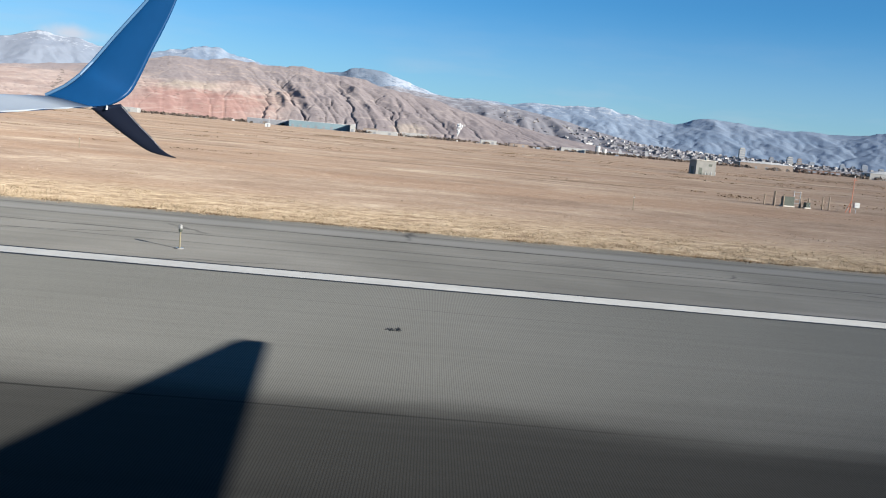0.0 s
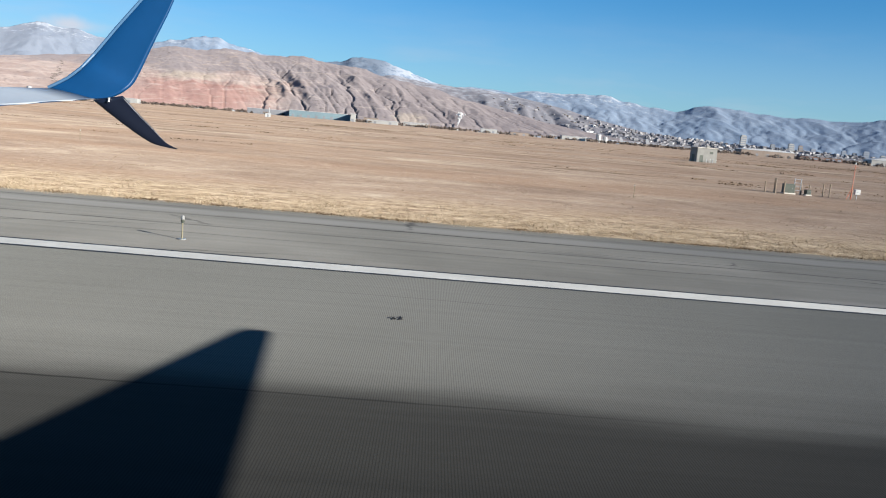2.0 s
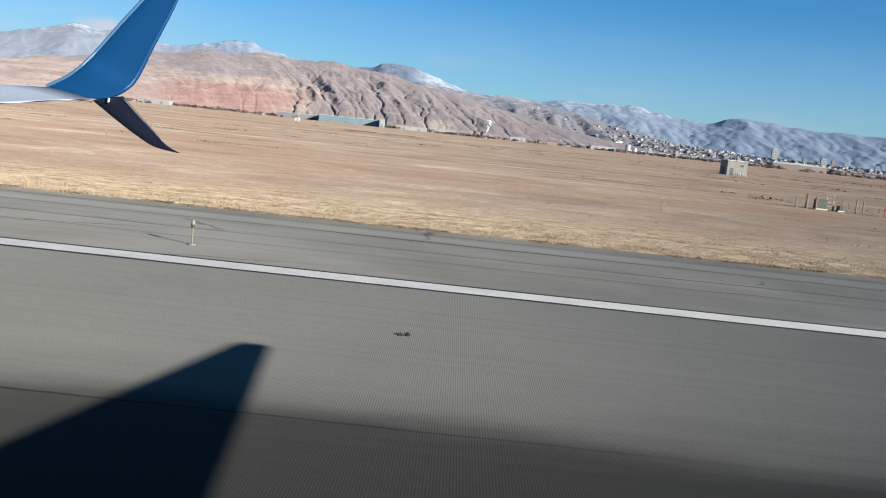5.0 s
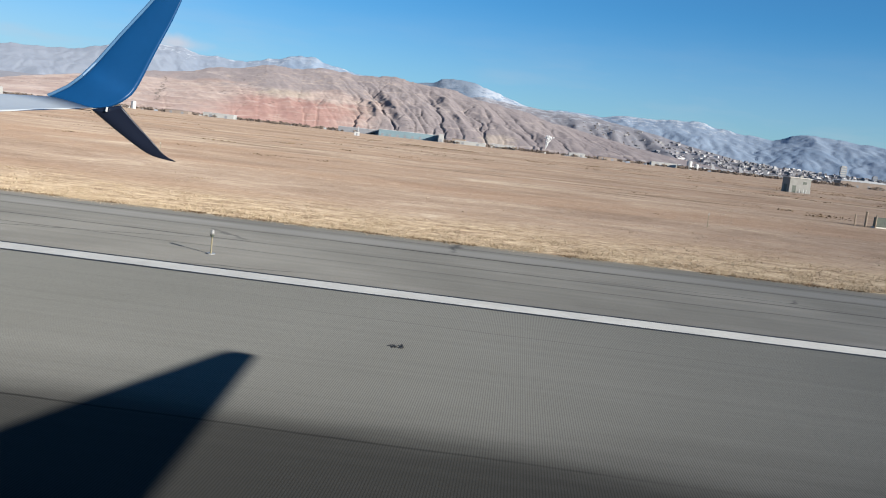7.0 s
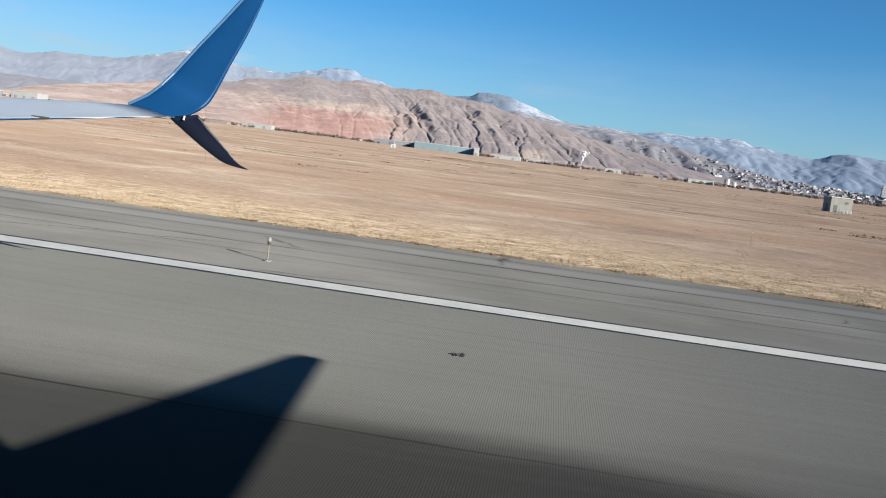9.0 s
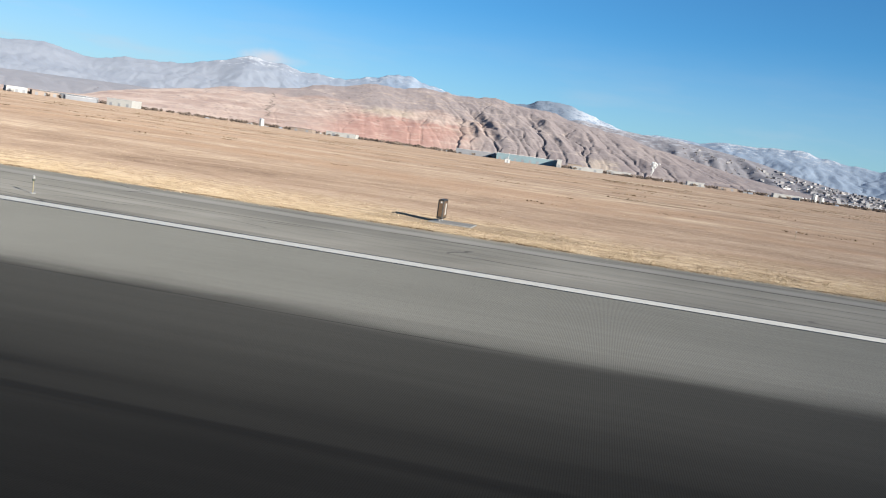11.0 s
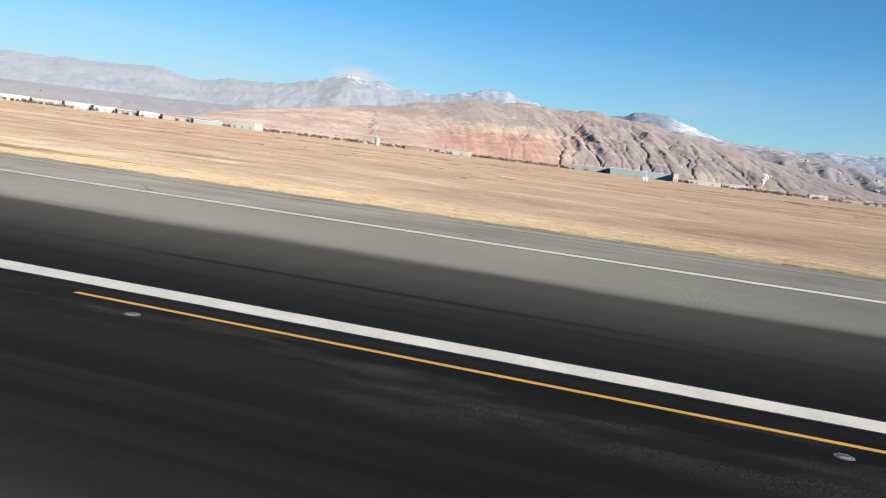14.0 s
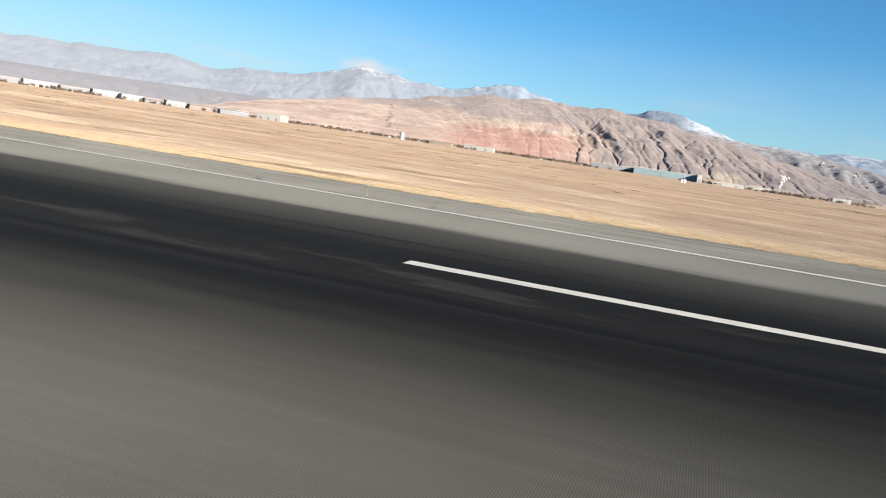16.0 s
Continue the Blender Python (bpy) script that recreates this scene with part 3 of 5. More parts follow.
def grad_noise(x, y, seed):
    """Gradient noise on arrays, about -1 to 1."""
    rng = np.random.RandomState(seed)
    ang = rng.rand(256, 256) * 2 * np.pi
    xi, yi = np.floor(x).astype(int), np.floor(y).astype(int)
    fx, fy = x - xi, y - yi
    u, v = fx * fx * fx * (fx * (fx * 6 - 15) + 10), fy * fy * fy * (fy * (fy * 6 - 15) + 10)

    def g(i, j):
        t = ang[(xi + i) % 256, (yi + j) % 256]
        return np.cos(t) * (fx - i) + np.sin(t) * (fy - j)

    a = g(0, 0) * (1 - u) + g(1, 0) * u
    b = g(0, 1) * (1 - u) + g(1, 1) * u
    return 1.5 * (a * (1 - v) + b * v)


def fractal(x, y, seed, octaves=4, ridged=False):
    total, amp, norm = 0, 1.0, 0
    for o in range(octaves):
        k = grad_noise(x * 2 ** o, y * 2 ** o, seed + o)
        total = total + amp * ((1 - 2 * np.abs(k)) if ridged else k)
        norm += amp
        amp *= 0.5
    return total / norm


# ---- ground, runway, hills ----
def slab(name, x0, x1, y0, y1, z, material, label):
    """A pavement sheet with a short edge down to the ground."""
    xs = np.linspace(x0, x1, 60)
    verts = [(x, y, zz) for y, zz in ((y0, -0.05), (y0, z), (y1, z), (y1, -0.05)) for x in xs]
    k = len(xs)
    faces = [(r * k + i, r * k + i + 1, (r + 1) * k + i + 1, (r + 1) * k + i) for r in range(3) for i in range(k - 1)]
    return tagged(raw(name, verts, faces, material), label, name.replace("_", " "), kind="structure")


def grid_ground():
    xs = np.concatenate([np.linspace(-4800, -420, 40), np.linspace(-400, 400, 161), np.linspace(420, 4800, 40)])
    ys = np.concatenate([np.linspace(-4800, -120, 30), np.linspace(-100, 300, 81), np.linspace(320, 4800, 60)])
    X, Y = np.meshgrid(xs, ys)
    lift = 0.10 * fractal(X / 23.0, Y / 17.0, 3, 3) + 0.35 * fractal(X / 140.0, Y / 90.0, 8, 2)
    Z = lift * np.clip((Y - 16.0) / 25.0, 0, 1) * np.clip((1600 - Y) / 800, 0, 1)
    k = len(xs)
    faces = [(r * k + i, r * k + i + 1, (r + 1) * k + i + 1, (r + 1) * k + i) for r in range(len(ys) - 1) for i in range(k - 1)]
    return raw("ground", np.stack([X, Y, Z], -1).reshape(-1, 3).tolist(), faces, "field", True)


tagged(grid_ground(), "flat field of dry winter grass beside the runway", "field", kind="structure")
slab("runway", -1500, 1500, -45.3, 0.55, 0.030, "runway", "grooved grey runway with dark tyre rubber")
slab("pavement_shoulder", -1500, 1500, 0.55, 12.7, 0.018, "shoulder", "cracked asphalt shoulder between runway and grass")
slab("pavement_far_side", -1500, 1500, -70.0, -45.3, 0.018, "shoulder", "asphalt beside the runway where aircraft turn off")


def stripe(name, x0, x1, y, width, z, material, label, border=0.0):
    """A painted line: a thin ragged sheet on the pavement."""
    n = max(2, int((x1 - x0) / 0.6))
    n = min(n, 1200)
    xs = np.linspace(x0, x1, n)
    rnd = np.random.RandomState(int(abs(x0) * 7 + abs(y) * 13))
    e0 = y - width / 2 + rnd.normal(0, 0.008, n)
    e1 = y + width / 2 + rnd.normal(0, 0.008, n)
    verts = [(x, a, z) for x, a in zip(xs, e0)] + [(x, a, z) for x, a in zip(xs, e1)]
    faces = [(i, i + 1, n + i + 1, n + i) for i in range(n - 1)]
    ob = tagged(raw(name, verts, faces, material), label, "painted line", kind="structure")
    if border:
        for s in (-1, 1):
            yy = y + s * (width / 2 + border / 2)
            v2 = [(x, yy - border / 2, z - 0.001) for x in (x0, x1)] + [(x, yy + border / 2, z - 0.001) for x in (x0, x1)]
            raw("line_border", v2, [(0, 1, 3, 2)], "black_paint", parent=ob)
    return ob


stripe("edge_line", -700, 700, -0.05, 0.90, 0.035, "white_paint", "continuous white runway edge line with black border", 0.17)
for k in range(-6, 6):
    x0 = -119.5 + 61.0 * k
    stripe("center_line", x0, x0 + 36.0, -22.45, 0.88, 0.035, "white_paint", "broken white runway centre line dash", 0.08)


def lead_off_line():
    """The yellow line that leaves the centre line towards the exit."""
    pts = [(-100.4 + i * 2.0, -23.86 - 0.42 * min(1.0, i / 10.0)) for i in range(40)]
    bm = bmesh.new()
    rows = [(bm.verts.new((x, y - 0.09, 0.036)), bm.verts.new((x, y + 0.09, 0.036))) for x, y in pts]
    for a, b in zip(rows, rows[1:]):
        bm.faces.new((a[0], b[0], b[1], a[1]))
    ob = mesh_object("taxi_lead_line", bm, "yellow_paint")
    return tagged(ob, "narrow yellow taxi line beside the centre line", "painted line", kind="structure")


lead_off_line()


def crest(table, az):
    a, h = np.array(table[0::2], float), np.array(table[1::2], float)
    return (np.interp(az - 0.45, a, h) + 2 * np.interp(az, a, h) + np.interp(az + 0.45, a, h)) / 4


def erode(Z, area_scale, fixed, wear, rounds, smooth):
    """Let water cut valleys into a height field: each round every cell drains to its lowest neighbour and wears down with the water it carries."""
    nr, na = Z.shape
    idx = np.arange(nr * na).reshape(nr, na)
    for k in range(rounds):
        pad = np.pad(Z, 1, mode="edge")
        best, to = Z.copy(), idx.copy()
        for dj, di in ((a, b) for a in (-1, 0, 1) for b in (-1, 0, 1)):
            if not (dj or di):
                continue
            near = pad[1 + dj:1 + dj + nr, 1 + di:1 + di + na]
            drop = Z - (Z - near) / math.hypot(dj, di)
            jj, ii = np.clip(np.arange(nr) + dj, 0, nr - 1)[:, None], np.clip(np.arange(na) + di, 0, na - 1)[None, :]
            lower = drop < best - 1e-9
            best, to = np.where(lower, drop, best), np.where(lower, idx[jj, ii], to)
        rec, order = to.ravel().tolist(), np.argsort(Z, axis=None)
        water = [1.0] * (nr * na)
        for i in order[::-1].tolist():
            if rec[i] != i:
                water[rec[i]] += water[i]
        cut = (wear * (np.array(water).reshape(nr, na) * area_scale) ** 0.5)
        cut = np.where(fixed, 0.0, cut).ravel().tolist()
        z = Z.ravel().tolist()
        for i in order.tolist():
            if rec[i] != i:
                z[i] = (z[i] + cut[i] * z[rec[i]]) / (1.0 + cut[i])
        Z = np.array(z).reshape(nr, na)
        soft = np.pad(Z, 1, mode="edge")
        Z = Z + smooth * (soft[:-2, 1:-1] + soft[2:, 1:-1] + soft[1:-1, :-2] + soft[1:-1, 2:] - 4 * Z)
    return Z


def slopes(name, table, r0, rc, r1, material, label, seed, step, span, wear, rounds, lumps, calm=(-90, -80), jag=0.03, smooth=0.05, relief=1.0, fall=11.0):
    """A range of hills seen from the airfield: crest heights by bearing, with valleys worn down its front."""
    naz, nr = int((span[1] - span[0]) * rc * math.pi / 180 / step), int((rc - r0) / step)
    az = np.linspace(span[0], span[1], naz)
    rr = np.linspace(r0, rc, nr)
    A, R = np.meshgrid(az, rr)
    u = (R - r0) / (rc - r0)
    sx, sy = A * rc * np.pi / 180, R
    top = crest(table, A)
    rag = 1 + jag * u ** 5 * fractal(sx / 110, sy * 0 + 3.3, seed, 5)
    shear = sx + 0.25 * (sy - r0)
    big = fractal(shear / (5.2 * lumps), sy / (7.5 * lumps), seed + 12, 5)
    ridge = fractal(shear / (2.6 * lumps), sy / (fall * lumps), seed + 22, 5, True)
    lump = fractal(sx / 95, sy / 130, seed + 62, 4)
    bell = np.sin(np.pi * np.clip(u, 0, 1)) ** 0.8
    keep = np.interp(A, [calm[0], calm[1]], [0.25, 1.0])
    relief = relief * np.interp(A, [calm[0], calm[1]], [0.45, 1.0])
    Z = top * rag * np.clip(u ** 1.05 + bell * (0.035 * lump + relief * (0.10 * big + 0.17 * (ridge - 0.25))), 0, 1.0) * np.clip(u * 8, 0, 1) + 0.6 * fractal(sx / 20, sy / 20, seed + 5, 3) * u
    Z = np.maximum.accumulate(Z, axis=0) + 0.05 * (sy - r0) * u * (1 - u)
    Z = erode(Z, step * step / 400.0, (u < 0.012), wear * keep, rounds, smooth)
    lift = (top * rag)[-1] / np.maximum(Z[-1], 0.3 * top[-1])
    Z = Z * (1 + (lift[None, :] - 1) * u ** 2)
    back = np.linspace(rc, r1, 9)[1:]
    Z = np.concatenate([Z - 2.0 * (1 - u), Z[-1][None, :] * (1 - ((back[:, None] - rc) / (r1 - rc)) ** 1.4)])
    A, R = np.meshgrid(az, np.concatenate([rr, back]))
    ar = A * np.pi / 180
    X, Y = R * np.sin(ar), R * np.cos(ar) - 22.7
    j, i = np.meshgrid(np.arange(len(rr) + 7), np.arange(naz - 1), indexing="ij")
    q = (j * naz + i).ravel()
    faces = np.stack([q, q + 1, q + naz + 1, q + naz], 1).tolist()
    tagged(raw(name, np.stack([X, Y, Z], -1).reshape(-1, 3).tolist(), faces, material, True), label, "hills", kind="structure")

    def height(a, r):
        if not (span[0] < a < span[1] and r0 < r < rc):
            return 0.0
        return float(Z[int((r - r0) / (rc - r0) * (nr - 1)), int((a - span[0]) / (span[1] - span[0]) * (naz - 1))])

    return height


FOOT = (-62, 8, -45, 10, -36, 8, -33.9, 14, -32.9, 37, -31.2, 56, -29.4, 74, -26, 108, -22.3, 128, -20.5, 156, -18.5, 172, -16.8, 196, -15, 200, -13.3, 204, -11.7, 194, -9.8, 197, -8.1, 202, -6.4, 188, -4.4, 170, -2.6, 156, -0.7, 138, 1.2, 112, 3, 94, 4.9, 72, 6.8, 52, 8.7, 36, 10.1, 24, 12.5, 6, 44, 3)
BACK = (-62, 60, -40, 70, -30, 80, -10, 150, -2.6, 192, -0.4, 175, 1.1, 167, 3, 166, 4.8, 153, 6.7, 134, 8.5, 115, 10.4, 85, 12.2, 66, 14, 44, 18, 30, 24, 22, 44, 16)
PEAKS = (-62, 190, -46, 210, -41.6, 220, -37.5, 236, -35.5, 244, -33.8, 206, -30.8, 236, -29, 240, -27, 262, -25.5, 296, -24.2, 336, -22.3, 318, -20, 296, -18, 288, -16.4, 318, -15.4, 344, -13.7, 348, -12.6, 318, -9.8, 286, -7, 282, -6.1, 300, -5.4, 320, -3.4, 318, -1.9, 268, -0.7, 243, 0.8, 218, 3, 219,
         4.8, 211, 6.3, 229, 8.4, 227, 11, 231, 12.1, 208, 13.8, 190, 15.4, 178, 16.6, 208, 17.3, 229, 18.6, 207, 20, 204, 22.3, 190, 23.9, 192, 25.4, 188, 27.4, 214, 36, 190, 44, 170)
slopes("backdrop_foothills", FOOT, 2250, 3100, 3500, "hill", "bare brown foothills with pink gravel pits", 9, 4.2, (-46, 15), 0.085, 9, 58, (-15.0, -10.0), 0.10, 0.018, 0.8)
back_slope = slopes("backdrop_slopes", BACK, 2900, 3600, 4000, "back_hill", "lower slopes behind the foothills with haze painted in", 17, 8.0, (-62, 44), 0.06, 6, 60)
slopes("backdrop_mountains", PEAKS, 3700, 4650, 4800, "mountain", "distant snow-dusted mountains with blue haze painted in", 29, 9.0, (-62, 44), 0.026, 6, 90, (-90, -80), 0.07, 0.022, 0.5, 5.0)


# ---- the aeroplane ----
AX = -25.0  # its axis runs along x at this y


def foil(lead, trail, thick, side, n=12):
    """A closed wing section between two edges; side: the way in which it is thick."""
    lead, trail, side = Vector(lead), Vector(trail), Vector(side).normalized()
    up, low = [], []
    for i in range(n + 1):
        u = i / n
        w = thick * 3.2 * (math.sqrt(u) * 0.62 - 0.30 * u - 0.32 * u * u) * (1 - u ** 2) if 0 < u < 1 else 0.0
        c = lead.lerp(trail, u)
        up.append(c + side * w)
        low.append(c - side * w * 0.8)
    return up + low[-2:0:-1]


def wing_panel(stations, between=1):
    """Skin wing sections; between: how many smooth steps to take from one to the next."""
    rows = [tuple(Vector(v) if i != 2 else v for i, v in enumerate(st)) for st in stations]
    fine = []
    for k in range(len(rows) - 1):
        a, b, c, d = rows[max(k - 1, 0)], rows[k], rows[k + 1], rows[min(k + 2, len(rows) - 1)]
        for j in range(between):
            t = j / between
            fine.append(tuple(0.5 * (2 * q + (r - p) * t + (2 * p - 5 * q + 4 * r - w) * t * t + (3 * q - p - 3 * r + w) * t ** 3) for p, q, r, w in zip(a, b, c, d)))
    fine.append(rows[-1])
    return loft([foil(*st) for st in fine])


def airliner():
    a = thing("airliner", (0, 0, 0), "white airliner with blue winglets standing on the runway", "airplane")
    rings = []
    for x, r, z in ((-30.2, 0.12, 2.75), (-29.8, 0.55, 2.8), (-29.0, 0.98, 2.9), (-27.6, 1.42, 3.05), (-25.6, 1.72, 3.2), (-23.4, 1.84, 3.3), (-18, 1.85, 3.3), (-10, 1.85, 3.3), (-2, 1.85, 3.3), (1.0, 1.80, 3.34), (4.0, 1.55, 3.55), (7.0, 1.18, 3.9), (10.0, 0.75, 4.3), (12.6, 0.30, 4.65), (13.0, 0.10, 4.7)):
        rings.append([(x, AX + r * math.cos(t * math.tau / 28), z + r * 1.06 * math.sin(t * math.tau / 28)) for t in range(28)])
    part("fuselage", loft(rings), "white_body", a, smooth=True)
    for i in range(34):
        x = -24.0 + i * 0.76
        part("cabin_window", box(x - 0.13, x + 0.13, AX + 1.80, AX + 1.846, 3.62, 3.98, 0.03), "glass_dark", a)
    up = (0, -0.10, 1)
    for s in (1, -1):
        def q(x, y, z):
            return (x, AX + s * (y - AX), z)
        w = part("wing", wing_panel([
            (q(-18.6, -23.4, 2.50), q(-10.4, -23.4, 2.3), 0.42, up), (q(-15.6, -18.6, 2.95), q(-9.6, -18.6, 2.78), 0.28, up),
            (q(-11.6, -11.8, 3.62), q(-8.2, -11.8, 3.44), 0.09, up), (q(-9.25, -8.3, 3.90), q(-7.5, -8.3, 3.75), 0.045, up),
            (q(-8.5, -7.2, 4.00), q(-7.2, -7.2, 3.86), 0.035, up), (q(-7.927, -6.5, 4.05), q(-7.039, -6.5, 3.927), 0.03, up)]), "wing_grey", a, "light grey wing", True)
        if s == 1:
            part("aileron_gap", box(-8.0, -7.70, -9.40, -9.385, 3.66, 3.69), "dark_metal", w)
        lid = part("winglet", wing_panel([
            (q(-7.927, -6.50, 4.056), q(-7.039, -6.50, 3.927), 0.03, (0, -0.3 * s, 1)), (q(-7.602, -6.42, 4.265), q(-6.757, -6.42, 3.986), 0.05, (0, -0.8 * s, 0.5)),
            (q(-7.380, -6.34, 4.497), q(-6.528, -6.34, 4.145), 0.055, (0, -1 * s, 0.25)), (q(-7.212, -6.20, 4.761), q(-6.395, -6.20, 4.373), 0.055, (0, -1 * s, 0.15)),
            (q(-6.842, -6.08, 5.306), q(-6.162, -6.08, 5.012), 0.045, (0, -1 * s, 0.12)), (q(-6.431, -5.95, 5.880), q(-5.912, -5.95, 5.677), 0.035, (0, -1 * s, 0.1)),
            (q(-6.012, -5.84, 6.476), q(-5.736, -5.84, 6.272), 0.025, (0, -1 * s, 0.1)), (q(-5.772, -5.80, 6.817), q(-5.637, -5.80, 6.663), 0.012, (0, -1 * s, 0.1))], 4), "blue", a, "upswept glossy blue winglet", True)
        edge = [(-7.915, -6.51, 4.066), (-7.80, -6.48, 4.135), (-7.60, -6.43, 4.265), (-7.485, -6.40, 4.370), (-7.372, -6.35, 4.490), (-7.204, -6.21, 4.752), (-6.834, -6.09, 5.296), (-6.423, -5.96, 5.870), (-6.004, -5.85, 6.466)]
        bm = bmesh.new()
        for e0, e1 in zip(edge, edge[1:]):
            tube(q(*e0), q(*e1), 0.030, 0.030, 10, bm)
        part("leading_edge", bm, "edge_blue", lid, "pale blue leading edge")
        part("lower_winglet", wing_panel([
            (q(-7.090, -6.50, 3.902), q(-6.542, -6.50, 4.030), 0.05, (0, -1 * s, -0.3)), (q(-6.644, -6.40, 3.567), q(-6.282, -6.40, 3.735), 0.04, (0, -1 * s, -0.3)),
            (q(-6.277, -6.30, 3.313), q(-6.007, -6.30, 3.454), 0.03, (0, -1 * s, -0.3)), (q(-6.020, -6.22, 3.174), q(-5.787, -6.22, 3.216), 0.02, (0, -1 * s, -0.3)), (q(-5.633, -6.18, 3.110), q(-5.569, -6.18, 3.118), 0.008, (0, -1 * s, -0.3))], 4), "dark_blue", a, "dark navy downswept lower winglet", True)
        part("tip_light", tube(q(-6.783, -6.55, 3.895), q(-6.773, -6.55, 3.975), 0.022, 0.020, 10), "lamp_white", a, "small white wing tip light")
        part("static_wick", tube(q(-7.35, -6.75, 3.885), q(-6.98, -6.73, 3.880), 0.008, 0.004, 6), "rubber", a)
        part("stabilizer", wing_panel([
            (q(5.6, -24.6, 4.95), q(9.4, -24.6, 4.9), 0.22, (0, -0.12 * s, 1)), (q(10.35, -17.5, 6.02), q(11.02, -17.45, 6.02), 0.06, (0, -0.12 * s, 1)), (q(10.55, -17.3, 6.05), q(11.05, -17.3, 6.05), 0.03, (0, -0.12 * s, 1))]), "wing_grey", a, "swept grey horizontal tailplane", True)
        nac = [(x, r) for x, r in ((-20.4, 0.80), (-20.2, 0.95), (-19.0, 1.05), (-17.4, 1.0), (-16.2, 0.78), (-15.6, 0.6))]
        yy = AX + s * 4.85
        part("engine", loft([[(x, yy + r * math.cos(t * math.tau / 24), 1.55 + r * math.sin(t * math.tau / 24)) for t in range(24)] for x, r in nac]), "white_body", a, smooth=True)
        part("engine_pylon", box(-18.4, -14.4, yy - 0.14, yy + 0.14, 2.3, 2.62, 0.05), "wing_grey", a)
        yy = AX + s * 2.86
        part("gear_leg", tube((-10.8, yy, 0.5), (-10.8, yy, 2.3), 0.10), "steel", a)
        for o in (-0.28, 0.28):
            part("wheel", tube((-10.8, yy + o - 0.16, 0.57), (-10.8, yy + o + 0.16, 0.57), 0.54, n=24), "rubber", a)
    part("nose_gear_leg", tube((-25.6, AX, 0.4), (-25.6, AX, 1.7), 0.08), "steel", a)
    for o in (-0.2, 0.2):
        part("nose_wheel", tube((-25.6, AX + o - 0.1, 0.373), (-25.6, AX + o + 0.1, 0.373), 0.343, n=20), "rubber", a)
    part("fin", wing_panel([((3.4, AX, 4.9), (11.0, AX, 4.9), 0.30, (0, 1, 0)), ((6.6, AX, 6.6), (11.4, AX, 6.6), 0.24, (0, 1, 0)), ((11.0, AX, 12.2), (13.5, AX, 12.2), 0.10, (0, 1, 0)), ((11.4, AX, 12.4), (13.5, AX, 12.4), 0.05, (0, 1, 0))]), "blue", a, "blue tail fin", True)
    return a


airliner()


# ---- things beside the runway ----
def runway_light():
    o = thing("runway_edge_light", (0, 0, 0), "elevated runway edge light on a thin yellowish tube", "runway light", "lights along the runway edge")
    part("base_plate", tube((0, 0, 0), (0, 0, 0.03), 0.12, n=16), "lamp_grey", o)
    part("stem", tube((0, 0, 0.03), (0, 0, 0.52), 0.024, 0.022), "beige", o)
    part("collar", tube((0, 0, 0.50), (0, 0, 0.58), 0.05, 0.06), "dark_metal", o)
    bm = tube((0, 0, 0.58), (0, 0, 0.67), 0.06, 0.055, 16)
    bmesh.ops.create_uvsphere(bm, u_segments=14, v_segments=7, radius=0.055, matrix=Matrix.Translation((0, 0, 0.67)))
    part("lens", bm, "lamp_grey", o, "clear white lamp glass", True)
    return o


first_light = runway_light()
first_light.matrix_world = pose(-7.9, 2.7, 0.018)
for x in (-73.7, -131.0, 53.0, -192.0):
    copy_thing(first_light, pose(x, 2.5, 0.018))


def centre_light():
    o = thing("inset_runway_light", (0, 0, 0), "round metal light set flush into the runway", "runway light", "lights along the centre line")
    part("ring", tube((0, 0, 0), (0, 0, 0.010), 0.17, 0.15, 24), "lamp_ring", o, "dull dark metal ring")
    part("lamp_cap", tube((0, 0, 0.010), (0, 0, 0.018), 0.105, 0.09, 20), "steel", o)
    part("lamp_slot", box(-0.08, 0.08, -0.035, 0.035, 0.018, 0.024, 0.004), "rubber", o)
    for k in range(6):
        c, q = 0.135 * math.cos(k * math.tau / 6), 0.135 * math.sin(k * math.tau / 6)
        part("bolt", tube((c, q, 0.010), (c, q, 0.017), 0.012, n=6), "steel", o)
    return o


fl = centre_light()
fl.matrix_world = pose(-85.0, -24.95, 0.03)
for x, y in ((-98.3, -24.75), (-104.7, -23.15), (-76.8, -23.7)):
    copy_thing(fl, pose(x, y, 0.03))


def distance_sign(x, y):
    o = thing("runway_sign", (x, y, 0), "black boxed runway sign standing end-on on a concrete pad", "sign")
    part("concrete_pad", box(-0.5, 1.9, -1.1, 1.0, -0.02, 0.05, 0.02), "shed_wall", o)
    for yy in (-0.42, 0.42):
        part("leg", tube((0, yy, 0.05), (0, yy, 0.22), 0.04), "steel", o)
    part("housing", box(-0.17, 0.17, -0.62, 0.62, 0.2, 1.28, 0.05), "sign_black", o)
    for s in (-1, 1):
        f = part("panel", box(s * 0.175 - 0.006, s * 0.175 + 0.006, -0.52, 0.52, 0.30, 1.18, 0.004), "sign_face", o)
        part("digit_bar", box(s * 0.187 - 0.003, s * 0.187 + 0.003, -0.16, 0.16, 0.42, 1.06), "lamp_white", f)
    part("end_plate", box(-0.10, 0.10, -0.632, -0.622, 0.34, 1.2), "sign_face", o)
    part("lock", tube((0.02, -0.655, 1.12), (0.02, -0.63, 1.12), 0.05, n=10), "lamp_white", o)
    return o


distance_sign(-60.0, 18.8)


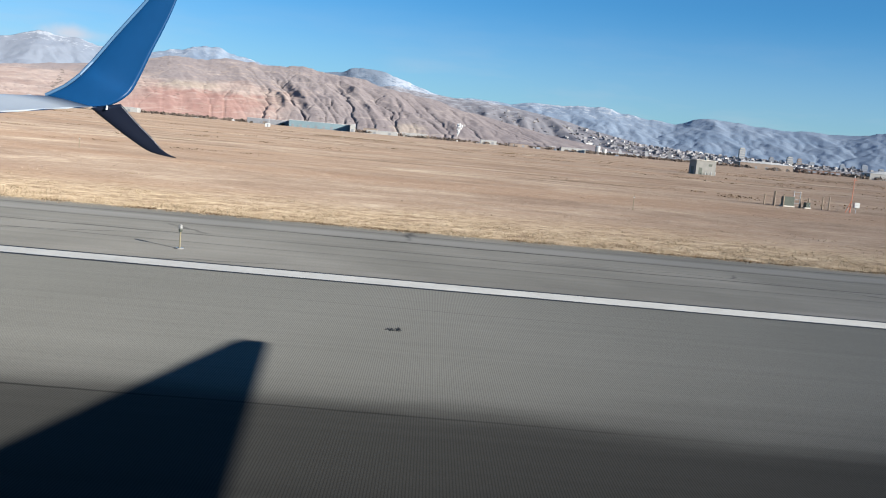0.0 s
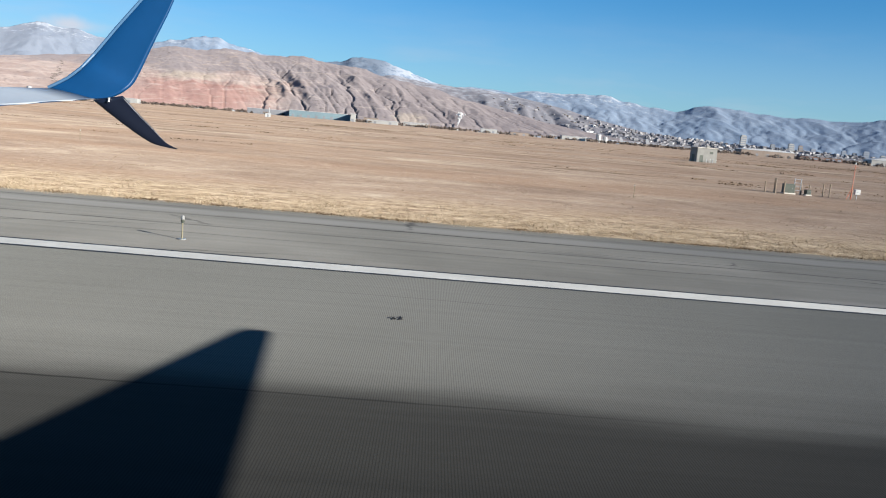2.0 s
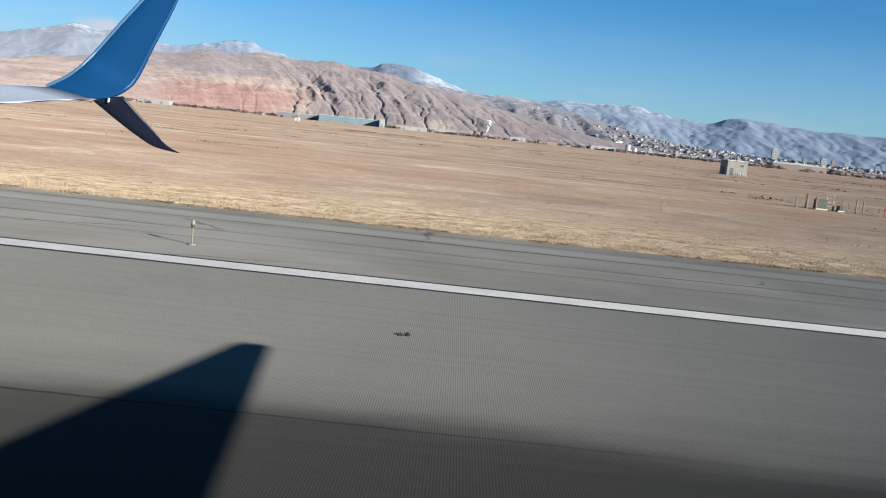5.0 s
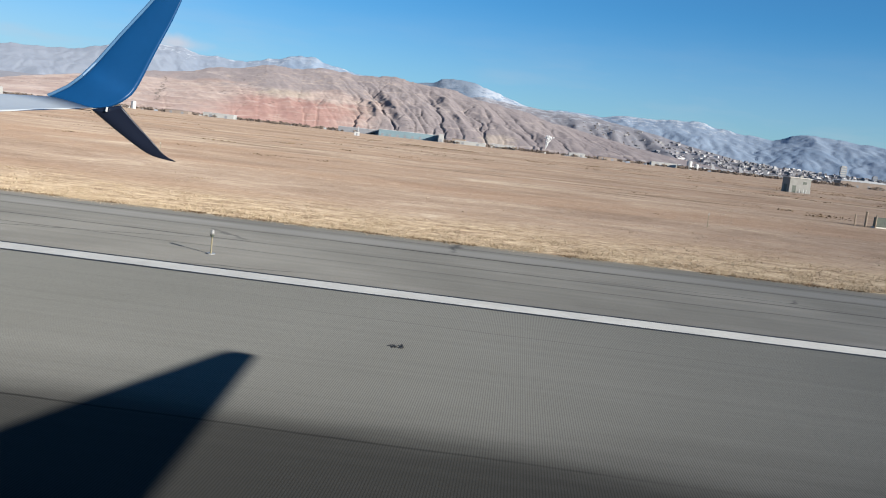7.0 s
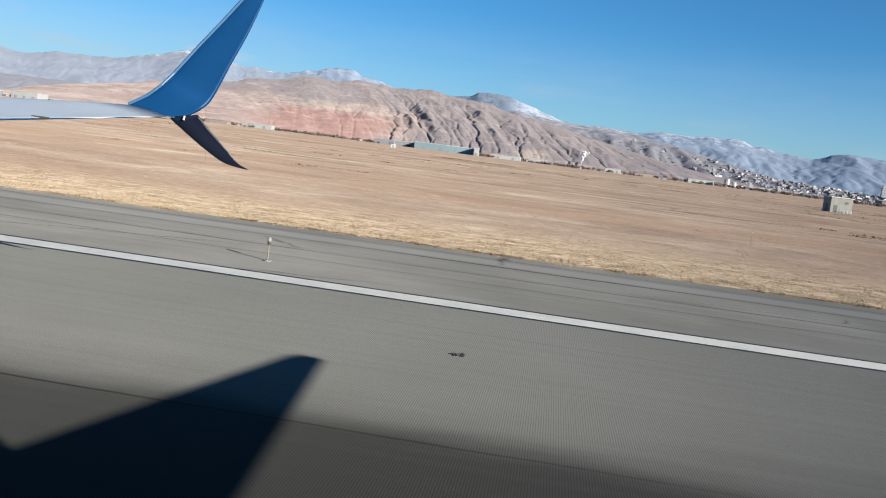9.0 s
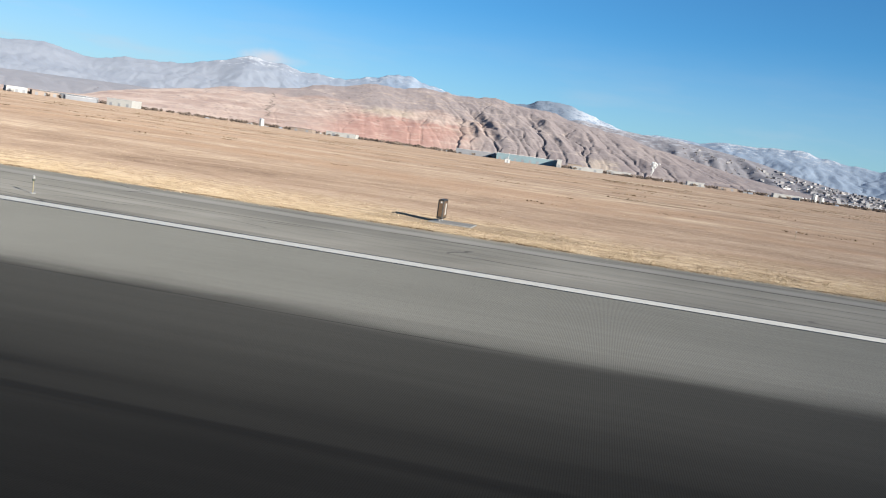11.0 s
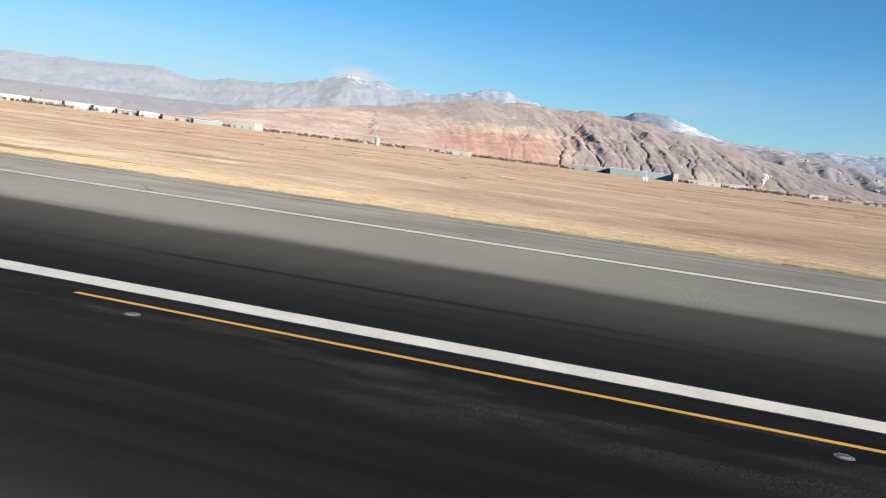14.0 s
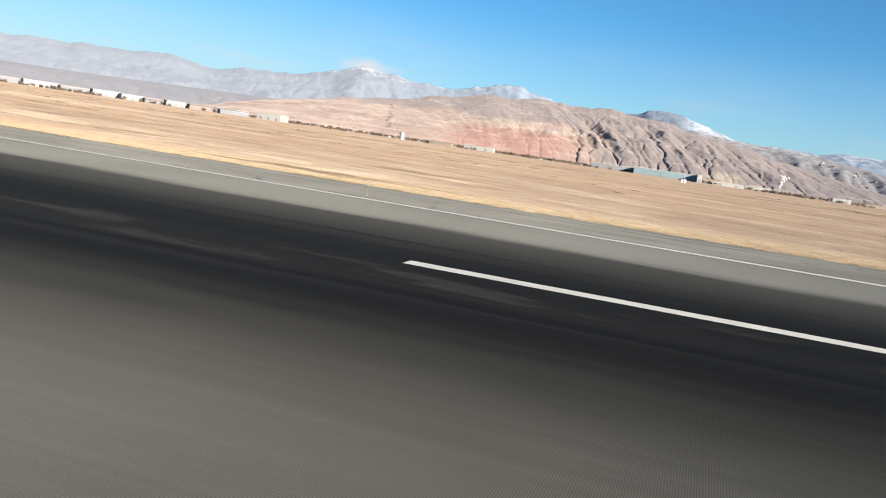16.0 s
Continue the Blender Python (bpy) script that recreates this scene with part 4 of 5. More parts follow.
def field_shed(x, y):
    o = thing("field_shed", (x, y, 0, 0, 0, 8), "small grey concrete equipment shed standing in the dry field", "shed")
    part("wall", box(-3.1, 3.1, -2.4, 2.4, 0, 4.2, 0.05), "shed_wall", o)
    part("roof", box(-3.3, 3.3, -2.6, 2.6, 4.2, 4.42, 0.04), "concrete", o)
    part("side_door", box(-3.14, -3.1, -0.9, 0.9, 0.0, 2.3), "dark_metal", o)
    part("front_door", box(-2.2, -1.1, -2.44, -2.4, 0.0, 2.1), "dark_metal", o)
    part("vent", box(0.8, 1.9, -2.45, -2.4, 2.6, 3.3), "dark_metal", o)
    for xx in (-0.4, 0.7, 1.5, 2.6):
        part("guard_post", tube((xx, -3.4, 0), (xx, -3.4, 1.1), 0.09), "lamp_white", o)
    part("roof_unit", box(0.6, 1.6, -0.5, 0.5, 4.42, 5.0, 0.04), "shed_wall", o)
    return o


field_shed(80.0, 236.0)


def wooden_post(x, y, h):
    o = thing("wooden_post", (x, y, 0), "short weathered wooden post in dry grass", "post", "posts round the field equipment")
    part("shaft", tube((0, 0, -0.1), (0, 0, h), 0.075, 0.07, 10), "wood", o)
    part("cap", tube((0, 0, h), (0, 0, h + 0.04), 0.07, 0.03, 10), "wood", o)
    return o


EX, EY = 38.5, 70.0
for dx, dy, h in ((-3.1, 0.3, 1.1), (-2.3, -0.5, 1.5), (-2.0, 0.5, 1.5), (-1.3, -0.4, 1.3), (0.7, 0.0, 1.25), (1.7, 0.3, 1.1), (3.0, -0.2, 1.35), (3.9, 0.2, 1.35)):
    wooden_post(EX + dx, EY + dy, h)


def cabinet(x, y, w, h):
    o = thing("equipment_cabinet", (x, y, 0), "dark green metal cabinet standing in the dry field", "cabinet", "field cabinets")
    part("plinth", box(-w / 2 - 0.08, w / 2 + 0.08, -0.4, 0.4, -0.03, 0.1), "concrete", o)
    part("body", box(-w / 2, w / 2, -0.32, 0.32, 0.1, h, 0.03), "dark_metal", o)
    part("door", box(-w / 2 + 0.06, w / 2 - 0.06, -0.34, -0.32, 0.16, h - 0.06), "dark_metal", o)
    part("handle", tube((w / 4, -0.37, h * 0.5), (w / 4, -0.37, h * 0.5 + 0.14), 0.015), "steel", o)
    return o


cabinet(EX - 0.7, EY, 1.2, 1.05)
cabinet(EX + 1.2, EY - 0.5, 0.5, 0.6)


def ladder_frame(x, y):
    o = thing("metal_frame", (x, y, 0), "small grey metal ladder frame in the dry field", "frame")
    for dx in (-0.35, 0.35):
        part("upright", tube((dx, 0, -0.05), (dx, 0, 1.7), 0.045), "steel", o)
    for z in (0.4, 0.8, 1.2, 1.6):
        part("rung", tube((-0.35, 0, z), (0.35, 0, z), 0.03), "steel", o)
    return o


ladder_frame(EX + 0.25, EY)


def mast(x, y):
    o = thing("orange_mast", (x, y, 0), "thin orange mast with a white box at its foot", "mast")
    part("pole", tube((0, 0, -0.1), (0, 0, 3.7), 0.04, 0.03), "orange", o)
    part("brace", tube((-0.5, 0, 0), (0, 0, 1.3), 0.035), "orange", o)
    part("brace", tube((0.15, 0.5, 0), (0, 0, 1.3), 0.035), "orange", o)
    b = part("box", box(0.28, 0.85, -0.2, 0.2, 0.55, 1.1, 0.03), "lamp_white", o, "white metal box")
    part("latch", box(0.5, 0.56, -0.23, -0.2, 0.8, 0.88), "steel", b)
    part("box_post", tube((0.56, 0, -0.05), (0.56, 0, 0.55), 0.04), "steel", o)
    part("top_light", tube((0, 0, 3.7), (0, 0, 3.88), 0.07, 0.05), "lamp_white", o)
    part("cross_arm", tube((-0.3, 0, 3.45), (0.3, 0, 3.45), 0.02), "orange", o)
    return o


mast(EX + 5.2, EY - 2.0)


def marker_stake(x, y, h=1.0):
    o = thing("marker_stake", (x, y, 0), "thin pale marker stake in the dry grass", "stake", "marker stakes in the field")
    part("stake", tube((0, 0, -0.1), (0, 0, h), 0.022, 0.018, 8), "beige", o)
    part("band", tube((0, 0, h - 0.2), (0, 0, h - 0.08), 0.026, 0.026, 8), "lamp_white", o)
    return o


for x, y in ((14.5, 41.4), (-33.0, 58.0)):
    marker_stake(x, y)


def debris(x, y, seed):
    """A scrap of torn black rubber lying on the runway."""
    r = random.Random(seed)
    bm = bmesh.new()
    for i in range(9):
        m = Matrix.Translation((r.uniform(-0.28, 0.28), r.uniform(-0.16, 0.16), r.uniform(0.006, 0.03))) @ Euler((r.uniform(-0.3, 0.3), r.uniform(-0.3, 0.3), r.uniform(0, 3))).to_matrix().to_4x4() @ Matrix.Diagonal((r.uniform(0.1, 0.3), r.uniform(0.03, 0.09), 0.012, 1))
        bmesh.ops.create_cube(bm, size=1.0, matrix=m)
    ob = mesh_object("rubber_scrap", bm, "rubber")
    ob.matrix_world = pose(x, y, 0.033) @ Matrix.Diagonal((0.5, 0.6, 0.6, 1))
    return tagged(ob, "torn scrap of black rubber lying on the runway", "debris")


debris(-1.2, -5.6, 4)


# ---- buildings along the far side of the field ----
def building(name, x, y, w, d, h, wall, roof, label, category, windows=0, doors=0, turn=0.0, gable=0.0, group="", storeys=1):
    o = thing(name, (x, y, 0, 0, 0, turn), label, category, group)
    part("wall", box(-w / 2, w / 2, -d / 2, d / 2, -1.5, h), wall, o)
    if gable:
        n = 9
        ring = [(-w / 2 - 0.5 + (w + 1.0) * i / (n - 1), h + gable * math.sin(math.pi * i / (n - 1))) for i in range(n)]
        rings = [[(px, yy, pz) for px, pz in ring] + [(ring[-1][0], yy, h - 0.4), (ring[0][0], yy, h - 0.4)] for yy in (-d / 2 - 0.5, d / 2 + 0.5)]
        part("roof", loft(rings), roof, o)
    else:
        part("roof", box(-w / 2 - 0.4, w / 2 + 0.4, -d / 2 - 0.4, d / 2 + 0.4, h, h + max(0.5, h * 0.06)), roof, o)
    for s in range(storeys):
        for i in range(windows):
            cx = -w / 2 + w * (i + 0.5) / windows
            hh = h / storeys
            part("window", box(cx - w / windows * 0.32, cx + w / windows * 0.32, -d / 2 - 0.12, -d / 2 + 0.1, s * hh + hh * 0.35, s * hh + hh * 0.78), "window_far", o)
    for i in range(doors):
        cx = -w / 2 + w * (i + 0.5) / doors
        part("door", box(cx - 1.9, cx + 1.9, -d / 2 - 0.12, -d / 2 + 0.1, 0, min(4.2, h * 0.7)), "grey_wall", o)
    return o


building("warehouse", -172, 1320, 92, 50, 9.5, "teal_wall", "roof", "long blue-green metal warehouse with pale roof", "warehouse", 0, 8, 4)
building("warehouse", -252, 1340, 66, 46, 7.5, "grey_wall", "roof", "long grey warehouse with a pale roof", "warehouse", 0, 4, 4)
building("warehouse", -121, 1296, 7, 40, 11, "pale_wall", "roof", "narrow white end block of a warehouse", "warehouse", 0, 1, 4)
building("low_building", -78, 1330, 46, 22, 5, "pale_wall", "roof", "low off-white building at the field edge", "building", 0, 2)
building("low_building", -100, 1380, 22, 20, 8, "tan_wall", "dark_roof", "tan building behind the field edge", "building", 0, 2)
building("low_building", -30, 1420, 40, 24, 6, "pale_wall", "roof", "low off-white building at the field edge", "building", 0, 2)
building("low_building", 90, 1400, 26, 20, 6, "pale_wall", "roof", "small off-white building at the field edge", "building", 0, 2)
building("low_building", 140, 1410, 30, 18, 5, "tan_wall", "dark_roof", "low tan building at the field edge", "building", 0, 2)
building("low_building", 228, 1400, 40, 18, 6, "pale_wall", "roof", "low off-white building beside storage tanks", "building", 0, 2)
building("low_building", -445, 1240, 46, 16, 6, "pale_wall", "roof", "long white low building at the field edge", "building", 0, 2)
building("low_building", -500, 1220, 34, 16, 4.5, "tan_wall", "dark_roof", "low tan building at the field edge", "building", 0, 2)
building("warehouse", -725, 1105, 38, 26, 9.5, "pale_wall", "roof", "white cube-like warehouse at the field edge", "warehouse", 0, 3)
building("warehouse", -800, 1090, 70, 30, 7, "grey_wall", "roof", "long grey warehouse at the field edge", "warehouse", 0, 6)
for az, r, w, h, wall, roof, label in ((-35.2, 1330, 40, 5, "grey_wall", "roof", "long low grey warehouse at the field edge"), (-37.1, 1345, 34, 6, "tan_wall", "dark_roof", "tan warehouse with a dark end at the field edge"),
                                      (-38.6, 1350, 26, 7, "pale_wall", "roof", "white warehouse at the field edge"), (-39.9, 1360, 22, 6, "dark_roof", "roof", "dark-walled shed between warehouses"), (-41.0, 1370, 30, 7, "pale_wall", "roof", "white warehouse at the field edge"),
                                      (-42.4, 1390, 36, 8, "pale_wall", "roof", "white warehouse at the field edge"), (-44.0, 1400, 40, 6, "grey_wall", "roof", "long low grey warehouse at the field edge"), (-45.8, 1420, 44, 8, "pale_wall", "roof", "large white warehouse at the field edge"), (-47.8, 1440, 50, 7, "grey_wall", "roof", "long low grey warehouse at the field edge")):
    building("warehouse", r * math.sin(radians(az)), r * math.cos(radians(az)) - 22.7, w, 22, h, wall, roof, label, "warehouse", 0, 3, -az + 6)
building("hangar", 512, 1322, 78, 50, 9, "tan_wall", "roof", "tan aircraft hangar with a curved pale roof", "hangar", 0, 5, -8, 2.6)
building("hangar", 655, 1220, 60, 45, 9, "pale_wall", "roof", "white aircraft hangar with a low pitched roof", "hangar", 0, 4, -12, 4)
building("warehouse", 596, 1316, 60, 30, 6, "brick_wall", "dark_roof", "long red-brown brick building", "warehouse", 7, 0, -10)


def tank(x, y, r, h):
    o = thing("storage_tank", (x, y, 0), "white cylindrical storage tank at the field edge", "tank", "storage tanks")
    part("shell", tube((0, 0, -1), (0, 0, h), r, n=20), "lamp_white", o)
    part("roof", tube((0, 0, h), (0, 0, h + r * 0.25), r * 1.02, r * 0.15, 20), "lamp_white", o)
    part("ladder", box(-0.3, 0.3, -r - 0.25, -r, 0, h), "steel", o)
    return o


tank(264, 1374, 4.2, 12.5)
tank(276, 1380, 3.6, 9.0)
tank(-550, 1180, 3.4, 10.5)


def mast_cabin(x, y):
    o = thing("field_cabin", (x, y, 0, 0, 0, 10), "small white cabin with a tall mast standing in the far field", "cabin")
    part("wall", box(-2.0, 2.0, -1.5, 1.5, -0.3, 2.7, 0.05), "lamp_white", o)
    part("roof", box(-2.2, 2.2, -1.7, 1.7, 2.7, 2.9, 0.04), "roof", o)
    part("door", box(-0.6, 0.5, -1.54, -1.5, 0, 2.1), "grey_wall", o)
    part("mast", tube((0.8, 1.9, -0.3), (0.8, 1.9, 7.6), 0.22, 0.15, 8), "lamp_white", o)
    part("mast_top", tube((0.8, 1.9, 7.6), (0.8, 1.9, 8.2), 0.26, 0.1, 8), "orange", o)
    return o


mast_cabin(-127.0, 650.0)


def parked_jet():
    o = thing("parked_airplane", (0, 0, 0), "grey military tanker airplane parked far across the field", "airplane", "parked airplanes")
    rings = [[(x, r * math.cos(t * math.tau / 10), 4 + r * math.sin(t * math.tau / 10)) for t in range(10)] for x, r in ((-20, 0.3), (-18, 1.4), (-14, 1.9), (8, 1.9), (16, 1.0), (20, 0.3))]
    part("fuselage", loft(rings), "grey_wall", o)
    part("fin", wing_panel([((12, 0, 5), (19, 0, 5), 0.3, (0, 1, 0)), ((17, 0, 12), (20.5, 0, 12), 0.15, (0, 1, 0))]), "grey_wall", o)
    for s in (1, -1):
        part("wing", wing_panel([((-6, 0, 3.4), (2, 0, 3.4), 0.4, (0, 0, 1)), ((6, s * 19, 4.6), (8.5, s * 19, 4.6), 0.15, (0, 0, 1))]), "grey_wall", o)
        part("engine", tube((-6, s * 7, 2.2), (-1, s * 7, 2.2), 1.0, 0.8), "grey_wall", o)
        part("gear", tube((0, s * 3, 0), (0, s * 3, 3), 0.5, 0.3), "rubber", o)
    return o


pj = parked_jet()
pj.matrix_world = pose(325, 1420, 0, 0, 0, 200)
for x, y, rz in ((372, 1430, 195), (405, 1400, 170), (520, 1380, 200)):
    copy_thing(pj, pose(x, y, 0, 0, 0, rz))

# ---- the town ----
rnd = random.Random(12)


def house(label, wall, roof, w, h):
    o = thing("town_building", (0, 0, 0), label, "building", "town buildings")
    part("wall", box(-w / 2, w / 2, -w * 0.35, w * 0.35, -12, h), wall, o)
    part("roof", box(-w / 2 - 0.5, w / 2 + 0.5, -w * 0.37, w * 0.37, h, h + 1.2), roof, o)
    for i in (-0.3, 0.0, 0.3):
        part("window", box(i * w - w * 0.1, i * w + w * 0.1, -w * 0.35 - 0.2, -w * 0.35 + 0.1, h * 0.35, h * 0.7), "window_far", o)
    return o


HOUSES = [house("small pale building of the distant town", "pale_wall", "roof", 22, 7), house("small grey building of the distant town", "grey_wall", "dark_roof", 26, 8),
          house("small tan building of the distant town", "tan_wall", "dark_roof", 24, 6), house("small brick building of the distant town", "brick_wall", "roof", 30, 8), house("pale blue-grey building of the distant town", "blue_grey_wall", "roof", 20, 12)]


def back_height(az, r):
    return max(0.0, back_slope(az, r))


for k in range(190):
    az = rnd.uniform(8.5, 31) if k < 160 else rnd.uniform(2.5, 13)
    r = rnd.uniform(2450, 3450) if k < 160 else rnd.uniform(3000, 3450)
    z = back_height(az, r) if r > 2900 else 0.0
    a = radians(az)
    q = rnd.uniform(0.4, 0.8) if k < 160 else rnd.uniform(0.35, 0.6)
    m = pose(r * math.sin(a), r * math.cos(a) - 22.7, z, 0, 0, -az + rnd.uniform(-15, 15)) @ Matrix.Diagonal((q, q, q * 0.8, 1))
    src = HOUSES[k % 5]
    if k < 5:
        src.matrix_world = m
    else:
        copy_thing(src, m)
for k in range(46):
    az = rnd.uniform(-52, -30)
    r = rnd.uniform(1700, 2200)
    a = radians(az)
    copy_thing(HOUSES[rnd.choice((0, 0, 1, 2))], pose(r * math.sin(a), r * math.cos(a) - 22.7, 0, 0, 0, -az + rnd.uniform(-20, 20)))

for k in range(34):
    az, r, q = rnd.uniform(-29, 12), rnd.uniform(1345, 1500), rnd.uniform(0.4, 0.75)
    a = radians(az)
    copy_thing(HOUSES[rnd.choice((0, 0, 1, 2, 4))], pose(r * math.sin(a), r * math.cos(a) - 22.7, 0, 0, 0, -az + rnd.uniform(-20, 20)) @ Matrix.Diagonal((q, q, q * 0.8, 1)))


def tower(az, r, w, h, wall, label):
    a = radians(az)
    o = thing("office_tower", (r * math.sin(a), r * math.cos(a) - 22.7, 0, 0, 0, -az + 14), label, "tower", "town towers")
    w, h = (w, h) if h > 60 else (w * 0.85, h * 0.8)
    part("shaft", box(-w / 2, w / 2, -w * 0.4, w * 0.4, -2, h), wall, o)
    part("crown", box(-w * 0.35, w * 0.35, -w * 0.3, w * 0.3, h, h + h * 0.06), wall, o)
    nf = max(4, int(h / 7))
    for i in range(nf):
        part("window_band", box(-w * 0.46, w * 0.46, -w * 0.4 - 0.25, -w * 0.4 + 0.1, h * (i + 0.3) / nf, h * (i + 0.75) / nf), "window_far", o)
    return o


for az, r, w, h, wall, label in ((19.55, 3350, 20, 62, "pale_wall", "tall pale office tower standing alone in the town"), (21.3, 3300, 18, 48, "grey_wall", "grey office tower in the town"), (21.9, 3300, 14, 40, "blue_grey_wall", "blue-grey office tower in the town"),
                              (22.35, 3300, 22, 56, "pale_wall", "pale office tower in the town"), (22.9, 3300, 16, 52, "tan_wall", "tan office tower in the town"), (23.6, 3350, 20, 44, "blue_grey_wall", "blue-grey office tower in the town"), (25.3, 3350, 18, 46, "blue_grey_wall", "blue-grey office tower in the town"),
                              (25.9, 3350, 16, 40, "grey_wall", "grey office tower in the town"), (26.5, 3350, 22, 50, "blue_grey_wall", "blue-grey office tower in the town"), (27.4, 3300, 18, 38, "pale_wall", "pale office tower in the town"), (16.2, 3350, 16, 30, "pale_wall", "pale hospital tower on the slope"), (28.5, 3300, 20, 34, "grey_wall", "grey office tower in the town")):
    tower(az, r, w, h, wall, label)


# ---- plants and small stuff ----
def blades(name, spots, material, label, category, per, height, spread, seed, width=0.03, bend=0.9):
    """Many small clumps of leaning blades, joined."""
    rng = np.random.RandomState(seed)
    n = len(spots)
    P = np.repeat(np.asarray(spots, float), per, axis=0)
    k = len(P)
    ang, lean = rng.rand(k) * math.tau, rng.rand(k) * bend
    hh = height * (0.45 + 0.75 * rng.rand(k)) * P[:, 3]
    root = P[:, :3] + np.stack([rng.normal(0, spread, k) * P[:, 3], rng.normal(0, spread, k) * P[:, 3], np.zeros(k) - 0.02], 1)
    side = np.stack([np.cos(ang), np.sin(ang), np.zeros(k)], 1) * (width * P[:, 3:4])
    tip = root + np.stack([-np.sin(ang) * lean * hh, np.cos(ang) * lean * hh, hh], 1)
    V = np.stack([root - side, root + side, tip], 1).reshape(-1, 3)
    F = np.arange(3 * k).reshape(-1, 3)
    return tagged(raw(name, V.tolist(), F.tolist(), material), label, category, kind="stuff")


rng = np.random.RandomState(4)
N = 22000
gx = rng.uniform(-190, 60, N)
gy = 12.55 + np.abs(rng.normal(0, 1, N)) ** 1.3 * 2.6 + 0.35 * grad_noise(gx / 2.3, gx * 0 + 0.5, 77)
keep = ~((np.abs(gx + 59.3) < 2.6) & (np.abs(gy - 18.6) < 1.6))
spots = np.stack([gx, gy, np.zeros(N), 0.6 + 0.8 * rng.rand(N)], 1)[keep]
spots = spots[fractal(spots[:, 0] / 1.6, spots[:, 1] / 0.9, 55, 2) > -0.12]
blades("dry_grass", spots, "straw", "tufts of pale dry grass along the pavement edge", "grass", 22, 0.062, 0.26, 5, 0.020, 2.8)
N = 7000
gx = rng.uniform(-260, 130, N)
gy = 16 + 110 * rng.rand(N) ** 1.6
blades("field_grass", np.stack([gx, gy, np.zeros(N), 0.7 + 1.0 * rng.rand(N)], 1), "straw_dim", "scattered dry grass tufts in the field", "grass", 9, 0.045, 0.3, 6, 0.02, 2.6)
N = 9000
gx = rng.uniform(-520, 330, N)
gy = 18 + 420 * rng.rand(N) ** 1.1
dens = fractal(gx / 75, gy / 11, 91, 3)
ok = dens > 0.22 + 0.3 * (gy < 75)
blades("weed_clumps", np.stack([gx, gy, np.zeros(N), (0.5 + 1.0 * rng.rand(N)) * (0.8 + gy / 260)], 1)[ok], "scrub", "low dark weed clumps scattered over the field", "weeds", 16, 0.11, 0.75, 7, 0.09, 2.0)
# dark blades added to draw the shaded, dirty line along the grass edge
N = 4200
gx = rng.uniform(-190, 60, N)
gx = gx[grad_noise(gx / 1.7, gx * 0 + 2.5, 61) > -0.12]
N = len(gx)
gy = 12.45 + 0.45 * rng.rand(N) ** 1.5
blades("edge_shade_blades", np.stack([gx, gy, np.zeros(N), 0.4 + 0.5 * rng.rand(N)], 1), "scrub", "dark blades for the shaded, dirty joint where pavement meets grass", "weeds", 12, 0.11, 0.16, 8, 0.05, 1.5)


